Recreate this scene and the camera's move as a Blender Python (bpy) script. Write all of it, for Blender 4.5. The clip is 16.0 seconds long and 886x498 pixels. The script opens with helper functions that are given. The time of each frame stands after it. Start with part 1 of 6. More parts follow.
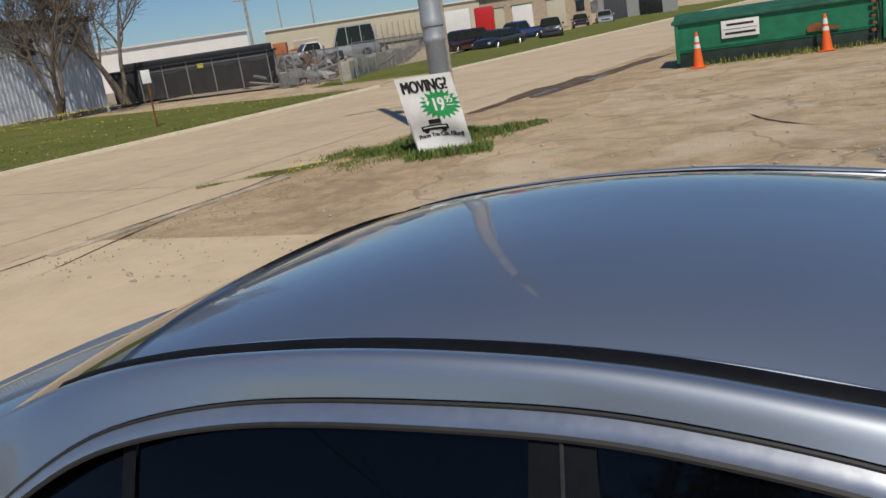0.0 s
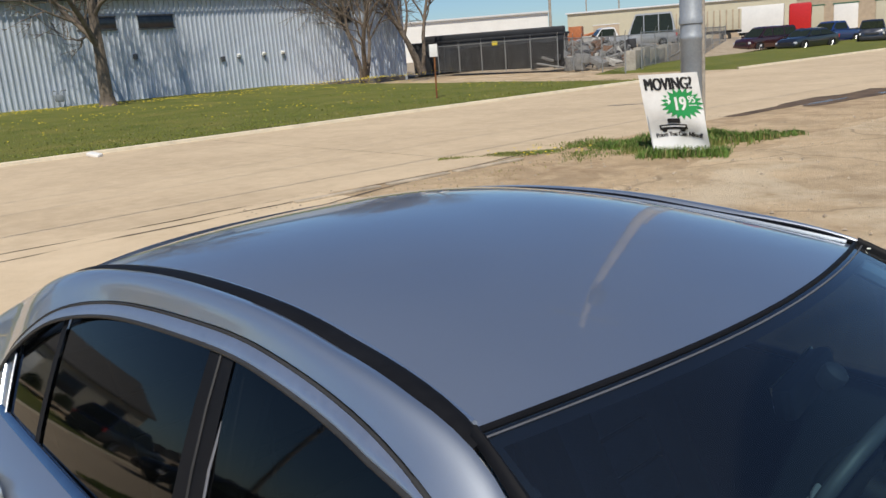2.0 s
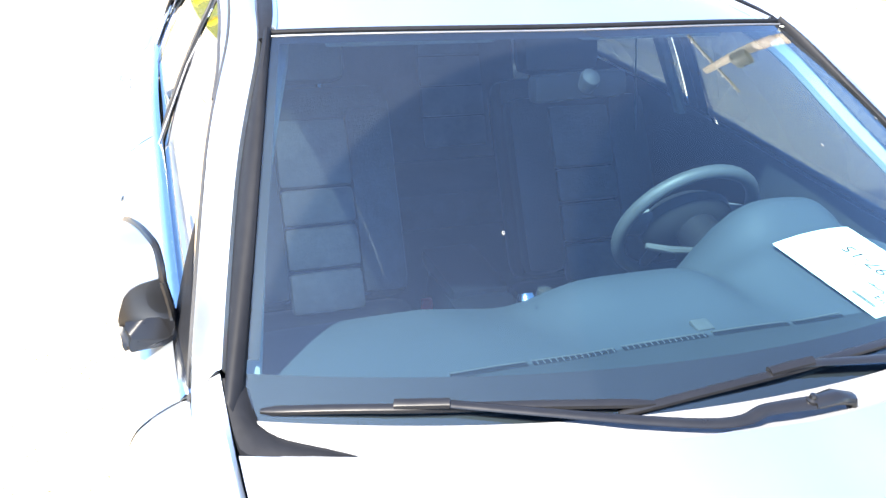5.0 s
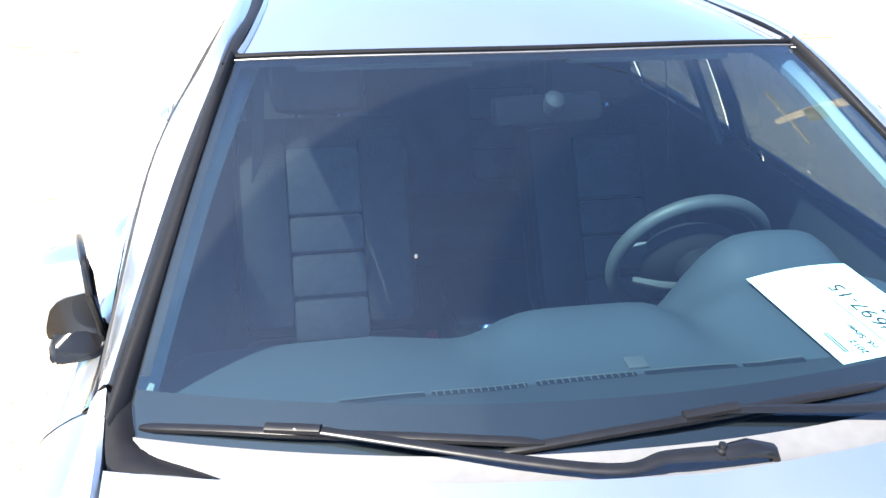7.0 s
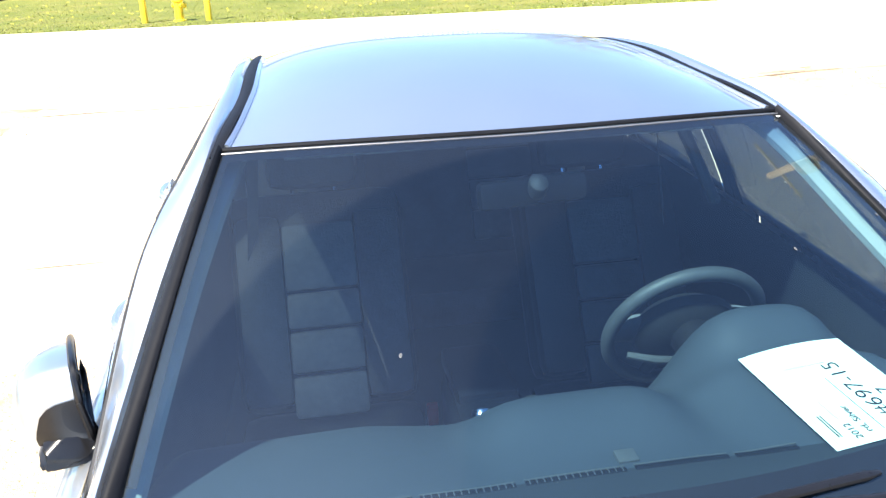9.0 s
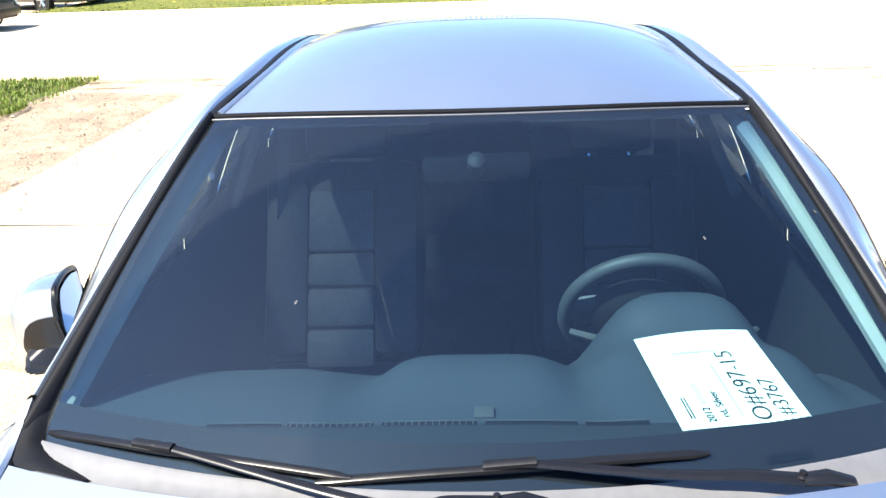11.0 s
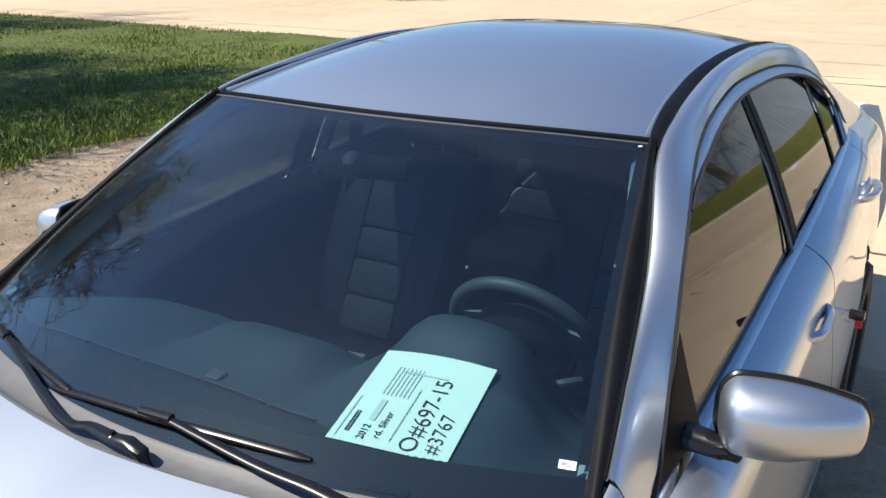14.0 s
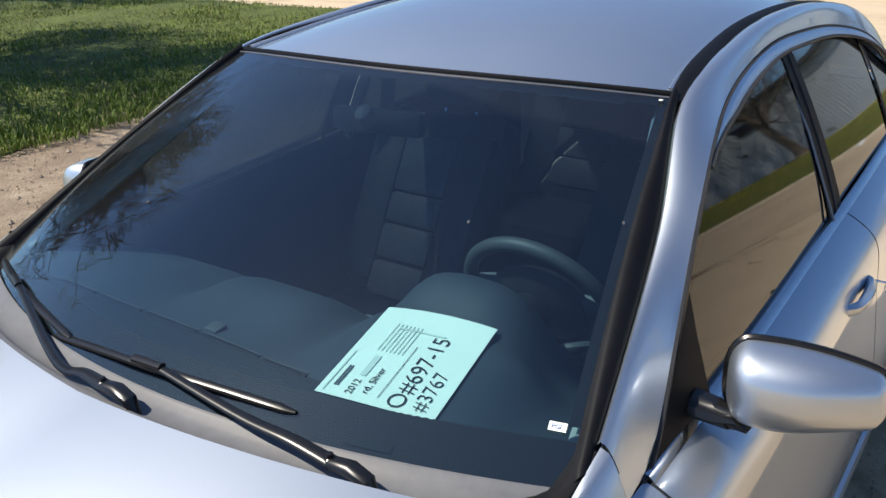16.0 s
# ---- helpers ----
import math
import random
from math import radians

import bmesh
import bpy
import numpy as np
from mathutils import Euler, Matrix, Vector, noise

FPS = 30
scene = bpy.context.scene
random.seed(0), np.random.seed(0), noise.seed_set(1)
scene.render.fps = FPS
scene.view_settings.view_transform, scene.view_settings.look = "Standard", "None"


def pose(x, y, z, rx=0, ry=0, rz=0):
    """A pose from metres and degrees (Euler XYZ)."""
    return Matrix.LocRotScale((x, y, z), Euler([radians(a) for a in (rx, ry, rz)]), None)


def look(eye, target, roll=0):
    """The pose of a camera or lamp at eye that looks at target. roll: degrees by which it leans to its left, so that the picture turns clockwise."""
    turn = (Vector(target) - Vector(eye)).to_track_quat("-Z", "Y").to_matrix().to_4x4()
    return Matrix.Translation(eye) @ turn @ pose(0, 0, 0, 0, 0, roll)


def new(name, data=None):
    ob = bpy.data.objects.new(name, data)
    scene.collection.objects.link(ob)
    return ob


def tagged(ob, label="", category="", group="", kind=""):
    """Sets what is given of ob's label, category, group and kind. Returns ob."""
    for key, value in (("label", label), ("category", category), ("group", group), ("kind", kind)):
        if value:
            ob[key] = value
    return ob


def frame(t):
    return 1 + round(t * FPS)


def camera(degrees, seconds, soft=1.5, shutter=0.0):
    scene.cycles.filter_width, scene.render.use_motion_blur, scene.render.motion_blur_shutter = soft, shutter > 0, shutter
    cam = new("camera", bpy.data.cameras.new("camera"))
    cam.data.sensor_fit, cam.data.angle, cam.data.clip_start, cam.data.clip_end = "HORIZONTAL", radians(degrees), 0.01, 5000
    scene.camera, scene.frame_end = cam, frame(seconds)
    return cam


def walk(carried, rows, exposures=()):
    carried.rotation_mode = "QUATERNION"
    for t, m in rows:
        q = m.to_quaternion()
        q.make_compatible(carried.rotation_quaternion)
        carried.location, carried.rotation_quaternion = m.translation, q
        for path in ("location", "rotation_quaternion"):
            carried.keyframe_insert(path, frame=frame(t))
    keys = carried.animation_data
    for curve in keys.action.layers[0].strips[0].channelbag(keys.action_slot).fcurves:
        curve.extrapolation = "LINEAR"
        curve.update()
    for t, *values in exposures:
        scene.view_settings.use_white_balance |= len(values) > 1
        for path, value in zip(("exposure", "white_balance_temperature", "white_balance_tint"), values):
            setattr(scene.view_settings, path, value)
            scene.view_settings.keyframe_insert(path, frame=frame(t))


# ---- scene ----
cam = camera(55.4, 16.0)
PATH = [
    (0, (0.096, -1.446, 1.882), (-0.851, 0.244, 1.388), -8.8),
    (0.5, (0.329, -1.367, 1.871), (-0.73, 0.255, 1.372), -9.0),
    (1, (0.575, -1.297, 1.883), (-0.646, 0.198, 1.363), -7.5),
    (1.5, (0.798, -1.284, 1.877), (-0.596, 0.066, 1.39), -6.8),
    (2, (1.024, -1.242, 1.878), (-0.426, 0.058, 1.421), -4.5),
    (2.5, (1.232, -1.096, 1.839), (-0.3, 0.086, 1.335), -2.6),
    (3, (1.344, -1.047, 1.795), (-0.256, -0.013, 1.186), -1.5),
    (3.5, (1.496, -1.069, 1.747), (-0.097, -0.08, 1.052), -1.5),
    (4, (1.609, -1.055, 1.721), (0.004, -0.147, 0.947), -0.7),
    (4.5, (1.775, -0.956, 1.672), (0.154, -0.128, 0.843), 1.2),
    (5, (1.934, -0.787, 1.719), (0.223, -0.179, 0.88), 2.4),
    (7.5, (1.98, -0.451, 1.679), (0.156, -0.138, 0.921), -0.0),
    (8, (1.972, -0.456, 1.683), (0.147, -0.128, 0.934), -0.5),
    (8.5, (1.946, -0.457, 1.724), (0.105, -0.112, 1.023), -1.5),
    (10.8, (2.103, 0.004, 1.804), (0.221, -0.069, 1.132), -2.4),
    (11, (2.12, 0.015, 1.767), (0.248, -0.086, 1.069), -2.1),
    (11.5, (2.153, 0.064, 1.742), (0.295, -0.069, 1.014), -1.9),
    (12, (2.102, 0.307, 1.728), (0.241, 0.034, 1.049), -1.9),
    (12.5, (2.071, 0.583, 1.735), (0.279, 0.036, 1.035), -1.1),
    (13, (2.107, 0.775, 1.739), (0.357, 0.098, 1.045), -1.9),
    (13.5, (1.982, 0.984, 1.743), (0.303, 0.138, 1.06), -1.3),
    (14, (1.879, 1.07, 1.804), (0.292, 0.084, 1.089), -1.1),
    (14.5, (1.782, 1.007, 1.838), (0.163, 0.034, 1.182), -2.9),
    (15, (1.752, 1.005, 1.797), (0.135, 0.017, 1.16), -3.5),
    (15.5, (1.775, 1.094, 1.751), (0.243, 0.022, 1.041), -2.4),
    (16, (1.793, 1.137, 1.741), (0.304, 0.036, 0.986), -1.6),
]
walk(cam, [(t, look(eye, target, roll)) for t, eye, target, roll in PATH],
     exposures=[(0, -0.48), (1.0, -0.24), (1.5, -0.06), (2.4, -0.08), (2.8, 0.16), (3.0, 0.40), (3.3, 1.15), (3.6, 2.0), (4.0, 2.66), (4.3, 2.75), (5.0, 2.9), (7.5, 2.25),
                (8.7, 2.1), (10.8, 1.85), (11.5, 1.95), (12.1, 1.76), (12.6, 1.06), (13.0, 0.6), (13.6, 0.44), (14.0, 0.64), (14.5, 0.88), (15.3, 1.1), (15.7, 0.86), (16.0, 0.54)])

# ---- light ----
SUN_EL, SUN_AZ = radians(53), math.atan2(-0.78, 0.62)      # direction towards the sun
world = bpy.data.worlds.new("world")
scene.world = world
world.use_nodes = True
wn = world.node_tree
sky = wn.nodes.new("ShaderNodeTexSky")
sky.sky_type, sky.sun_disc = "NISHITA", False
sky.sun_elevation, sky.sun_rotation = SUN_EL, math.pi / 2 - SUN_AZ
sky.altitude = 1200
sky.air_density, sky.dust_density, sky.ozone_density = 1.0, 0.6, 3.0
tint = wn.nodes.new("ShaderNodeMix")
tint.data_type, tint.blend_type = "RGBA", "MULTIPLY"
tint.inputs[0].default_value, tint.inputs[7].default_value = 1.0, (0.78, 0.95, 1.12, 1)
wn.links.new(sky.outputs[0], tint.inputs[6])
wn.links.new(tint.outputs[2], wn.nodes["Background"].inputs[0])
wn.nodes["Background"].inputs[1].default_value = 0.084
sun = new("sun", bpy.data.lights.new("sun", "SUN"))
sun.data.energy, sun.data.angle, sun.data.color = 4.5, radians(0.53), (1.0, 0.92, 0.79)
sun_way = Vector((math.cos(SUN_AZ) * math.cos(SUN_EL), math.sin(SUN_AZ) * math.cos(SUN_EL), math.sin(SUN_EL)))
sun.matrix_world = look(sun_way * 60, (0, 0, 0))

# ---- materials ----
class Mat:
    """A node material under construction."""
    def __init__(self, name):
        self.m = bpy.data.materials.new(name)
        self.m.use_nodes = True
        self.t = self.m.node_tree
        self.b = self.t.nodes["Principled BSDF"]

    def node(self, kind, **props):
        n = self.t.nodes.new("ShaderNode" + kind)
        for k, v in props.items():
            if k == "ins":
                for i, x in v.items():
                    n.inputs[i].default_value = x
            else:
                setattr(n, k, v)
        return n

    def link(self, a, b):
        self.t.links.new(a, b)

    def coords(self, scale=(1, 1, 1), world_space=False):
        c = self.node("TexCoord") if not world_space else self.node("NewGeometry")
        mp = self.node("Mapping")
        mp.inputs["Scale"].default_value = scale
        self.link(c.outputs["Object"] if not world_space else c.outputs["Position"], mp.inputs[0])
        return mp.outputs[0]

    def noise(self, scale, detail=4, rough=0.55, at=None, distortion=0.0):
        n = self.node("TexNoise", ins={"Scale": scale, "Detail": detail, "Roughness": rough, "Distortion": distortion})
        self.link(at if at is not None else self.coords(), n.inputs["Vector"])
        return n.outputs["Fac"]

    def ramp(self, fac, stops):
        r = self.node("ValToRGB")
        el = r.color_ramp.elements
        while len(el) < len(stops):
            el.new(0.5)
        for e, (p, c) in zip(el, stops):
            e.position, e.color = p, (*c, 1) if len(c) == 3 else c
        self.link(fac, r.inputs[0])
        return r.outputs[0]

    def mix(self, fac, a, b, mode="MIX"):
        n = self.node("Mix", data_type="RGBA", blend_type=mode)
        for sock, v in ((n.inputs[0], fac), (n.inputs[6], a), (n.inputs[7], b)):
            if isinstance(v, (int, float)):
                sock.default_value = v
            elif isinstance(v, tuple):
                sock.default_value = (*v, 1)
            else:
                self.link(v, sock)
        return n.outputs[2]

    def maths(self, op, a, b=0.0):
        n = self.node("Math", operation=op)
        for sock, v in ((n.inputs[0], a), (n.inputs[1], b)):
            if isinstance(v, (int, float)):
                sock.default_value = v
            else:
                self.link(v, sock)
        return n.outputs[0]

    def bump(self, height, strength=0.3, dist=0.01):
        n = self.node("Bump", ins={"Strength": strength, "Distance": dist})
        self.link(height, n.inputs["Height"])
        self.link(n.outputs[0], self.b.inputs["Normal"])

    def put(self, **kw):
        for k, v in kw.items():
            s = self.b.inputs[k.replace("_", " ")]
            if isinstance(v, (int, float)):
                s.default_value = v
            elif isinstance(v, tuple):
                s.default_value = (*v, 1) if len(v) == 3 else v
            else:
                self.link(v, s)
        return self


def simple(name, col, rough=0.5, metal=0.0, vary=0.12, scale=6.0, bump=0.0, bscale=60.0, **kw):
    """A surface with grain at two scales round one colour."""
    m = Mat(name)
    n1, n2 = m.noise(scale, 5), m.noise(scale * 9, 3)
    f = m.maths("ADD", m.maths("MULTIPLY", n1, 0.65), m.maths("MULTIPLY", n2, 0.35))
    lo = tuple(max(0.0, c * (1 - vary * 1.6)) for c in col)
    hi = tuple(min(1.0, c * (1 + vary * 1.6)) for c in col)
    m.put(Base_Color=m.ramp(f, [(0.3, lo), (0.7, hi)]), Metallic=metal,
          Roughness=m.maths("ADD", rough - 0.06, m.maths("MULTIPLY", n2, 0.12)), **kw)
    if bump:
        m.bump(m.noise(bscale, 4), bump, 0.004)
    return m.m


def paint(name, col, flake=0.06, rough=0.58, metal=1.0, fine=0.32, share=0.57):
    """Metallic car paint under clear coat: a broad and a narrow flake lobe, fine flake and a film of dust."""
    m = Mat(name)
    fl = m.noise(900, 2)
    dust = m.noise(3.5, 6, 0.65)
    spots = m.ramp(m.noise(55, 3, 0.7), [(0.66, (0, 0, 0)), (0.74, (1, 1, 1))])
    base = m.mix(fl, tuple(c * (1 - flake) for c in col), tuple(min(1, c * (1 + flake)) for c in col))
    base = m.mix(m.maths("MULTIPLY", m.maths("MULTIPLY", spots, dust), 0.10), base, (0.42, 0.38, 0.32))
    gloss = m.maths("ADD", 0.004, m.maths("MULTIPLY", dust, 0.02))
    broad = m.b
    m.put(Base_Color=base, Metallic=metal, Roughness=m.maths("ADD", rough, m.maths("MULTIPLY", dust, 0.05)),
          Coat_Weight=1.0, Coat_Roughness=gloss, Coat_IOR=1.7)
    m.b = m.node("BsdfPrincipled")
    m.put(Base_Color=base, Metallic=metal, Roughness=m.maths("ADD", fine, m.maths("MULTIPLY", dust, 0.05)),
          Coat_Weight=1.0, Coat_Roughness=gloss, Coat_IOR=1.7)
    both = m.node("MixShader", ins={0: share})
    m.link(broad.outputs[0], both.inputs[1]); m.link(m.b.outputs[0], both.inputs[2])
    m.link(both.outputs[0], m.t.nodes["Material Output"].inputs[0])
    return m.m


def glass(name, tint, rough=0.0, dirt=0.0, strength=1.0, wiped=(), band=None, power=5.0):
    """A thin pane: tinted see-through with a mirror gloss that grows towards grazing angles, and a film of dust."""
    m = Mat(name)
    out = m.t.nodes["Material Output"]
    m.t.nodes.remove(m.b)
    lw = m.node("LayerWeight", ins={"Blend": 0.5})
    f5 = m.maths("POWER", lw.outputs["Facing"], power)
    fac = m.maths("ADD", 0.045 * strength, m.maths("MULTIPLY", f5, 0.95))
    tr = m.node("BsdfTransparent", ins={0: (*tint, 1)})
    if band:
        xyz = m.node("SeparateXYZ")
        m.link(m.coords(), xyz.inputs[0])
        z0, z1, deep = band
        at = m.node("MapRange", ins={"From Min": z0, "From Max": z1})
        m.link(xyz.outputs[2], at.inputs[0])
        m.link(m.ramp(at.outputs[0], [(0, tint), (1, deep)]), tr.inputs[0])
    gl = m.node("BsdfAnisotropic", ins={"Roughness": rough})
    gl.inputs["Color"].default_value = (1, 1, 1, 1)
    mx = m.node("MixShader")
    m.link(fac, mx.inputs[0]); m.link(tr.outputs[0], mx.inputs[1]); m.link(gl.outputs[0], mx.inputs[2])
    res = mx.outputs[0]
    if dirt:
        dull = m.node("BsdfDiffuse", ins={0: (0.5, 0.47, 0.42, 1)})
        # Blue in the dust's gloss stands for sky-lit haze.
        sheen = m.node("BsdfAnisotropic", ins={"Roughness": 0.66})
        sheen.inputs["Color"].default_value = (0.54, 0.64, 0.72, 1)
        df = m.node("MixShader", ins={0: 0.75})
        m.link(dull.outputs[0], df.inputs[1]); m.link(sheen.outputs[0], df.inputs[2])
        film = m.maths("MULTIPLY", m.ramp(m.noise(4, 5, 0.6, distortion=0.6), [(0.3, (0.7,) * 3), (0.75, (1, 1, 1))]), dirt)
        for (px, py, pz, reach) in wiped:
            vm = m.node("VectorMath", operation="DISTANCE")
            m.link(m.coords(), vm.inputs[0])
            vm.inputs[1].default_value = (px, py, pz)
            film = m.maths("MULTIPLY", film, m.ramp(m.maths("DIVIDE", vm.outputs["Value"], reach), [(0.98, (0.45,) * 3), (1.0, (1, 1, 1))]))
        m2 = m.node("MixShader")
        m.link(film, m2.inputs[0]); m.link(res, m2.inputs[1]); m.link(df.outputs[0], m2.inputs[2])
        res = m2.outputs[0]
    m.link(res, out.inputs[0])
    return m.m


SILVER = paint("silver_paint", (0.560, 0.608, 0.666))
GLASS_W = glass("windshield_glass", (0.60, 0.80, 0.84), dirt=0.020, strength=2.1, power=4.0, band=(1.325, 1.405, (0.30, 0.46, 0.62)), wiped=((1.17, .07, 1.05, .82), (1.11, .482, 1.04, .74)))
GLASS_S = glass("tinted_window_glass", (0.068, 0.078, 0.088), dirt=0.004, strength=0.70, rough=0.03)
BLACK = simple("black_trim", (0.0080, 0.0086, 0.0108), 0.55, vary=0.2, bump=0.05, bscale=220, Specular_IOR_Level=0.12)
BLACKG = simple("gloss_black", (0.012, 0.012, 0.013), 0.16, vary=0.2)
CABIN_D = simple("black_cabin_plastic", (0.021, 0.0225, 0.024), 0.5, vary=0.15, bump=0.3, bscale=320)
RUBBER = simple("black_rubber", (0.025, 0.025, 0.026), 0.6, vary=0.25)
CHROME = simple("bright_trim", (0.62, 0.64, 0.67), 0.16, 1.0, vary=0.06)
CABIN = simple("dark_cabin_plastic", (0.052, 0.056, 0.060), 0.55, vary=0.15, bump=0.12, bscale=320)
CABIN2 = simple("grey_cabin_plastic", (0.115, 0.119, 0.122), 0.55, vary=0.12, bump=0.3, bscale=320)
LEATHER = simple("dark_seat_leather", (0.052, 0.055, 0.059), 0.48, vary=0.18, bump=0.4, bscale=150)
# Paler pleats: part of the lift is sunlight on the passenger seat.
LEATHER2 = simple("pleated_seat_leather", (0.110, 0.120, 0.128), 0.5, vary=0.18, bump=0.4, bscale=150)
HEADLINER = simple("pale_headliner", (0.27, 0.29, 0.28), 0.9, vary=0.08)
TYRE = simple("tyre_rubber", (0.022, 0.021, 0.02), 0.78, vary=0.3, bump=0.4, bscale=90)
ALLOY = simple("alloy_rim", (0.55, 0.56, 0.58), 0.28, 0.9, vary=0.08)
PAPER = simple("pale_paper", (0.86, 0.90, 0.80), 0.8, vary=0.03)
INK = simple("black_ink", (0.012, 0.012, 0.014), 0.6, vary=0.1)
FAINT = simple("faint_print", (0.64, 0.70, 0.64), 0.7, vary=0.05)
RED = simple("red_plastic", (0.5, 0.02, 0.02), 0.35)
EDGE = simple("dull_pillar_edge", (0.20, 0.20, 0.21), 0.4, 0.5)
COWLG = simple("grey_cowl_plastic", (0.135, 0.138, 0.146), 0.46, vary=0.10)
SATIN = simple("satin_black_wiper", (0.008, 0.008, 0.009), 0.30, vary=0.10, Specular_IOR_Level=0.45)
MIRRORGL = simple("mirror_silvering", (0.85, 0.86, 0.87), 0.02, 1.0, vary=0.01)


# ---- mesh helpers ----
def thing(name, at=(0, 0, 0), label="", category="", group="", kind="", rz=0.0):
    e = new(name)
    e.empty_display_size = 0.2
    e.matrix_world = pose(*at, 0, 0, rz)
    return tagged(e, label, category, group, kind)


def part(name, bm, material, parent=None, label="", smooth=True, at=None):
    me = bpy.data.meshes.new(name)
    bmesh.ops.recalc_face_normals(bm, faces=bm.faces)
    bm.to_mesh(me)
    bm.free()
    for mt in (material if isinstance(material, (list, tuple)) else [material]):
        me.materials.append(mt)
    if smooth:
        me.shade_smooth()
        me.set_sharp_from_angle(angle=radians(38))
    ob = new(name, me)
    ob.parent = parent
    if at is not None:
        ob.matrix_basis = at
    if label:
        ob["label"] = label
    return ob


def add_box(bm, c, s, bevel=0.0, m=None, mi=0):
    """A box of size s about c, its edges rounded by bevel."""
    r = bmesh.ops.create_cube(bm, size=1.0)
    vs = r["verts"]
    bmesh.ops.scale(bm, vec=s, verts=vs)
    es = list({e for v in vs for e in v.link_edges})
    if bevel:
        g = bmesh.ops.bevel(bm, geom=es, offset=bevel, segments=2, affect="EDGES", profile=0.6)
        vs = list({v for f in g["faces"] for v in f.verts} | {v for v in vs if v.is_valid})
    for f in {f for v in vs for f in v.link_faces}:
        f.material_index = mi
    bmesh.ops.transform(bm, matrix=Matrix.Translation(c) @ (m or Matrix()), verts=vs)
    return bm


def box(c, s, bevel=0.0, m=None):
    return add_box(bmesh.new(), c, s, bevel, m)


def add_grid(bm, rows, close_u=False, close_v=False, mi=0):
    """A sheet through rows of points."""
    vs = [[bm.verts.new(p) for p in r] for r in rows]
    nu, nv = len(vs), len(vs[0])
    for i in range(nu if close_u else nu - 1):
        for j in range(nv if close_v else nv - 1):
            q = [vs[i][j], vs[i][(j + 1) % nv], vs[(i + 1) % nu][(j + 1) % nv], vs[(i + 1) % nu][j]]
            if len(set(q)) == 4:
                f = bm.faces.new(q)
                f.material_index = mi
    return vs


def grid(rows, **kw):
    bm = bmesh.new()
    add_grid(bm, rows, **kw)
    return bm


def smooth_path(pts, n=8):
    """Catmull-Rom through points."""
    P = [Vector(p) for p in pts]
    E = [2 * P[0] - P[1], *P, 2 * P[-1] - P[-2]]
    out = []
    for i in range(1, len(E) - 2):
        a, b, c, d = E[i - 1:i + 3]
        for k in range(n):
            u = k / n
            out.append(0.5 * (2 * b + (c - a) * u + (2 * a - 5 * b + 4 * c - d) * u * u + (3 * b - a - 3 * c + d) * u ** 3))
    out.append(P[-1])
    return out


def add_tube(bm, path, r, sides=8, caps=True, flat=1.0, mi=0, up=None):
    """A round or flattened rod along a path; r may be a list."""
    P = [Vector(p) for p in path]
    rows, ref = [], Vector(up or (0.123, 0.31, 0.94)).normalized()
    for i, p in enumerate(P):
        d = (P[min(i + 1, len(P) - 1)] - P[max(i - 1, 0)]).normalized()
        a = d.cross(ref)
        if a.length < 1e-3:
            a = d.cross(Vector((1, 0, 0)))
        a.normalize()
        b = a.cross(d).normalized()
        ri = r[i] if isinstance(r, (list, tuple)) else r
        rows.append([p + a * ri * math.cos(2 * math.pi * k / sides) + b * ri * flat * math.sin(2 * math.pi * k / sides) for k in range(sides)])
    vs = add_grid(bm, rows, close_v=True, mi=mi)
    if caps:
        for r0 in (vs[0], vs[-1]):
            f = bm.faces.new(r0)
            f.material_index = mi
    return bm


def tube(path, r, sides=8, **kw):
    return add_tube(bmesh.new(), path, r, sides, **kw)


def add_lathe(bm, prof, sides=24, m=None, mi=0):
    """A turned form from (radius, height) pairs about z."""
    m = m or Matrix()
    rows = [[m @ Vector((r * math.cos(2 * math.pi * k / sides), r * math.sin(2 * math.pi * k / sides), z)) for k in range(sides)] for r, z in prof]
    add_grid(bm, rows, close_v=True, mi=mi)
    return bm


def lathe(prof, sides=24, m=None):
    return add_lathe(bmesh.new(), prof, sides, m)


def solid(ob, thick, offset=-1.0):
    """Thickness with a crisp rim."""
    bm = bmesh.new()
    bm.from_mesh(ob.data)
    for e in bm.edges:
        if e.is_boundary:
            e.smooth = False
    bm.to_mesh(ob.data)
    bm.free()
    md = ob.modifiers.new("thickness", "SOLIDIFY")
    md.thickness, md.offset = thick, offset
    return ob


def text_mesh(name, body, size, depth, material, parent, at, label="", sx=1.0, bold=0.0, fat=0.0):
    """Lettering in the built-in font as a mesh part."""
    cu = bpy.data.curves.new(name, "FONT")
    cu.body, cu.size, cu.extrude, cu.offset = body, size, depth, bold
    tmp = bpy.data.objects.new(name, cu)
    scene.collection.objects.link(tmp)
    bpy.context.view_layer.update()
    me = bpy.data.meshes.new_from_object(tmp.evaluated_get(bpy.context.evaluated_depsgraph_get()))
    bpy.data.objects.remove(tmp)
    for v in me.vertices:
        v.co.x *= sx
    if fat:
        bm = bmesh.new()
        for k in (-1, -.33, .33, 1):
            n0 = len(bm.verts)
            bm.from_mesh(me)
            bm.verts.ensure_lookup_table()
            for v in bm.verts[n0:]:
                v.co += Vector((k * fat, 0, k * .0004))
        bm.to_mesh(me)
        bm.free()
    me.materials.clear()
    me.materials.append(material)
    ob = new(name, me)
    ob.parent = parent
    ob.matrix_basis = at
    if label:
        ob["label"] = label
    return ob


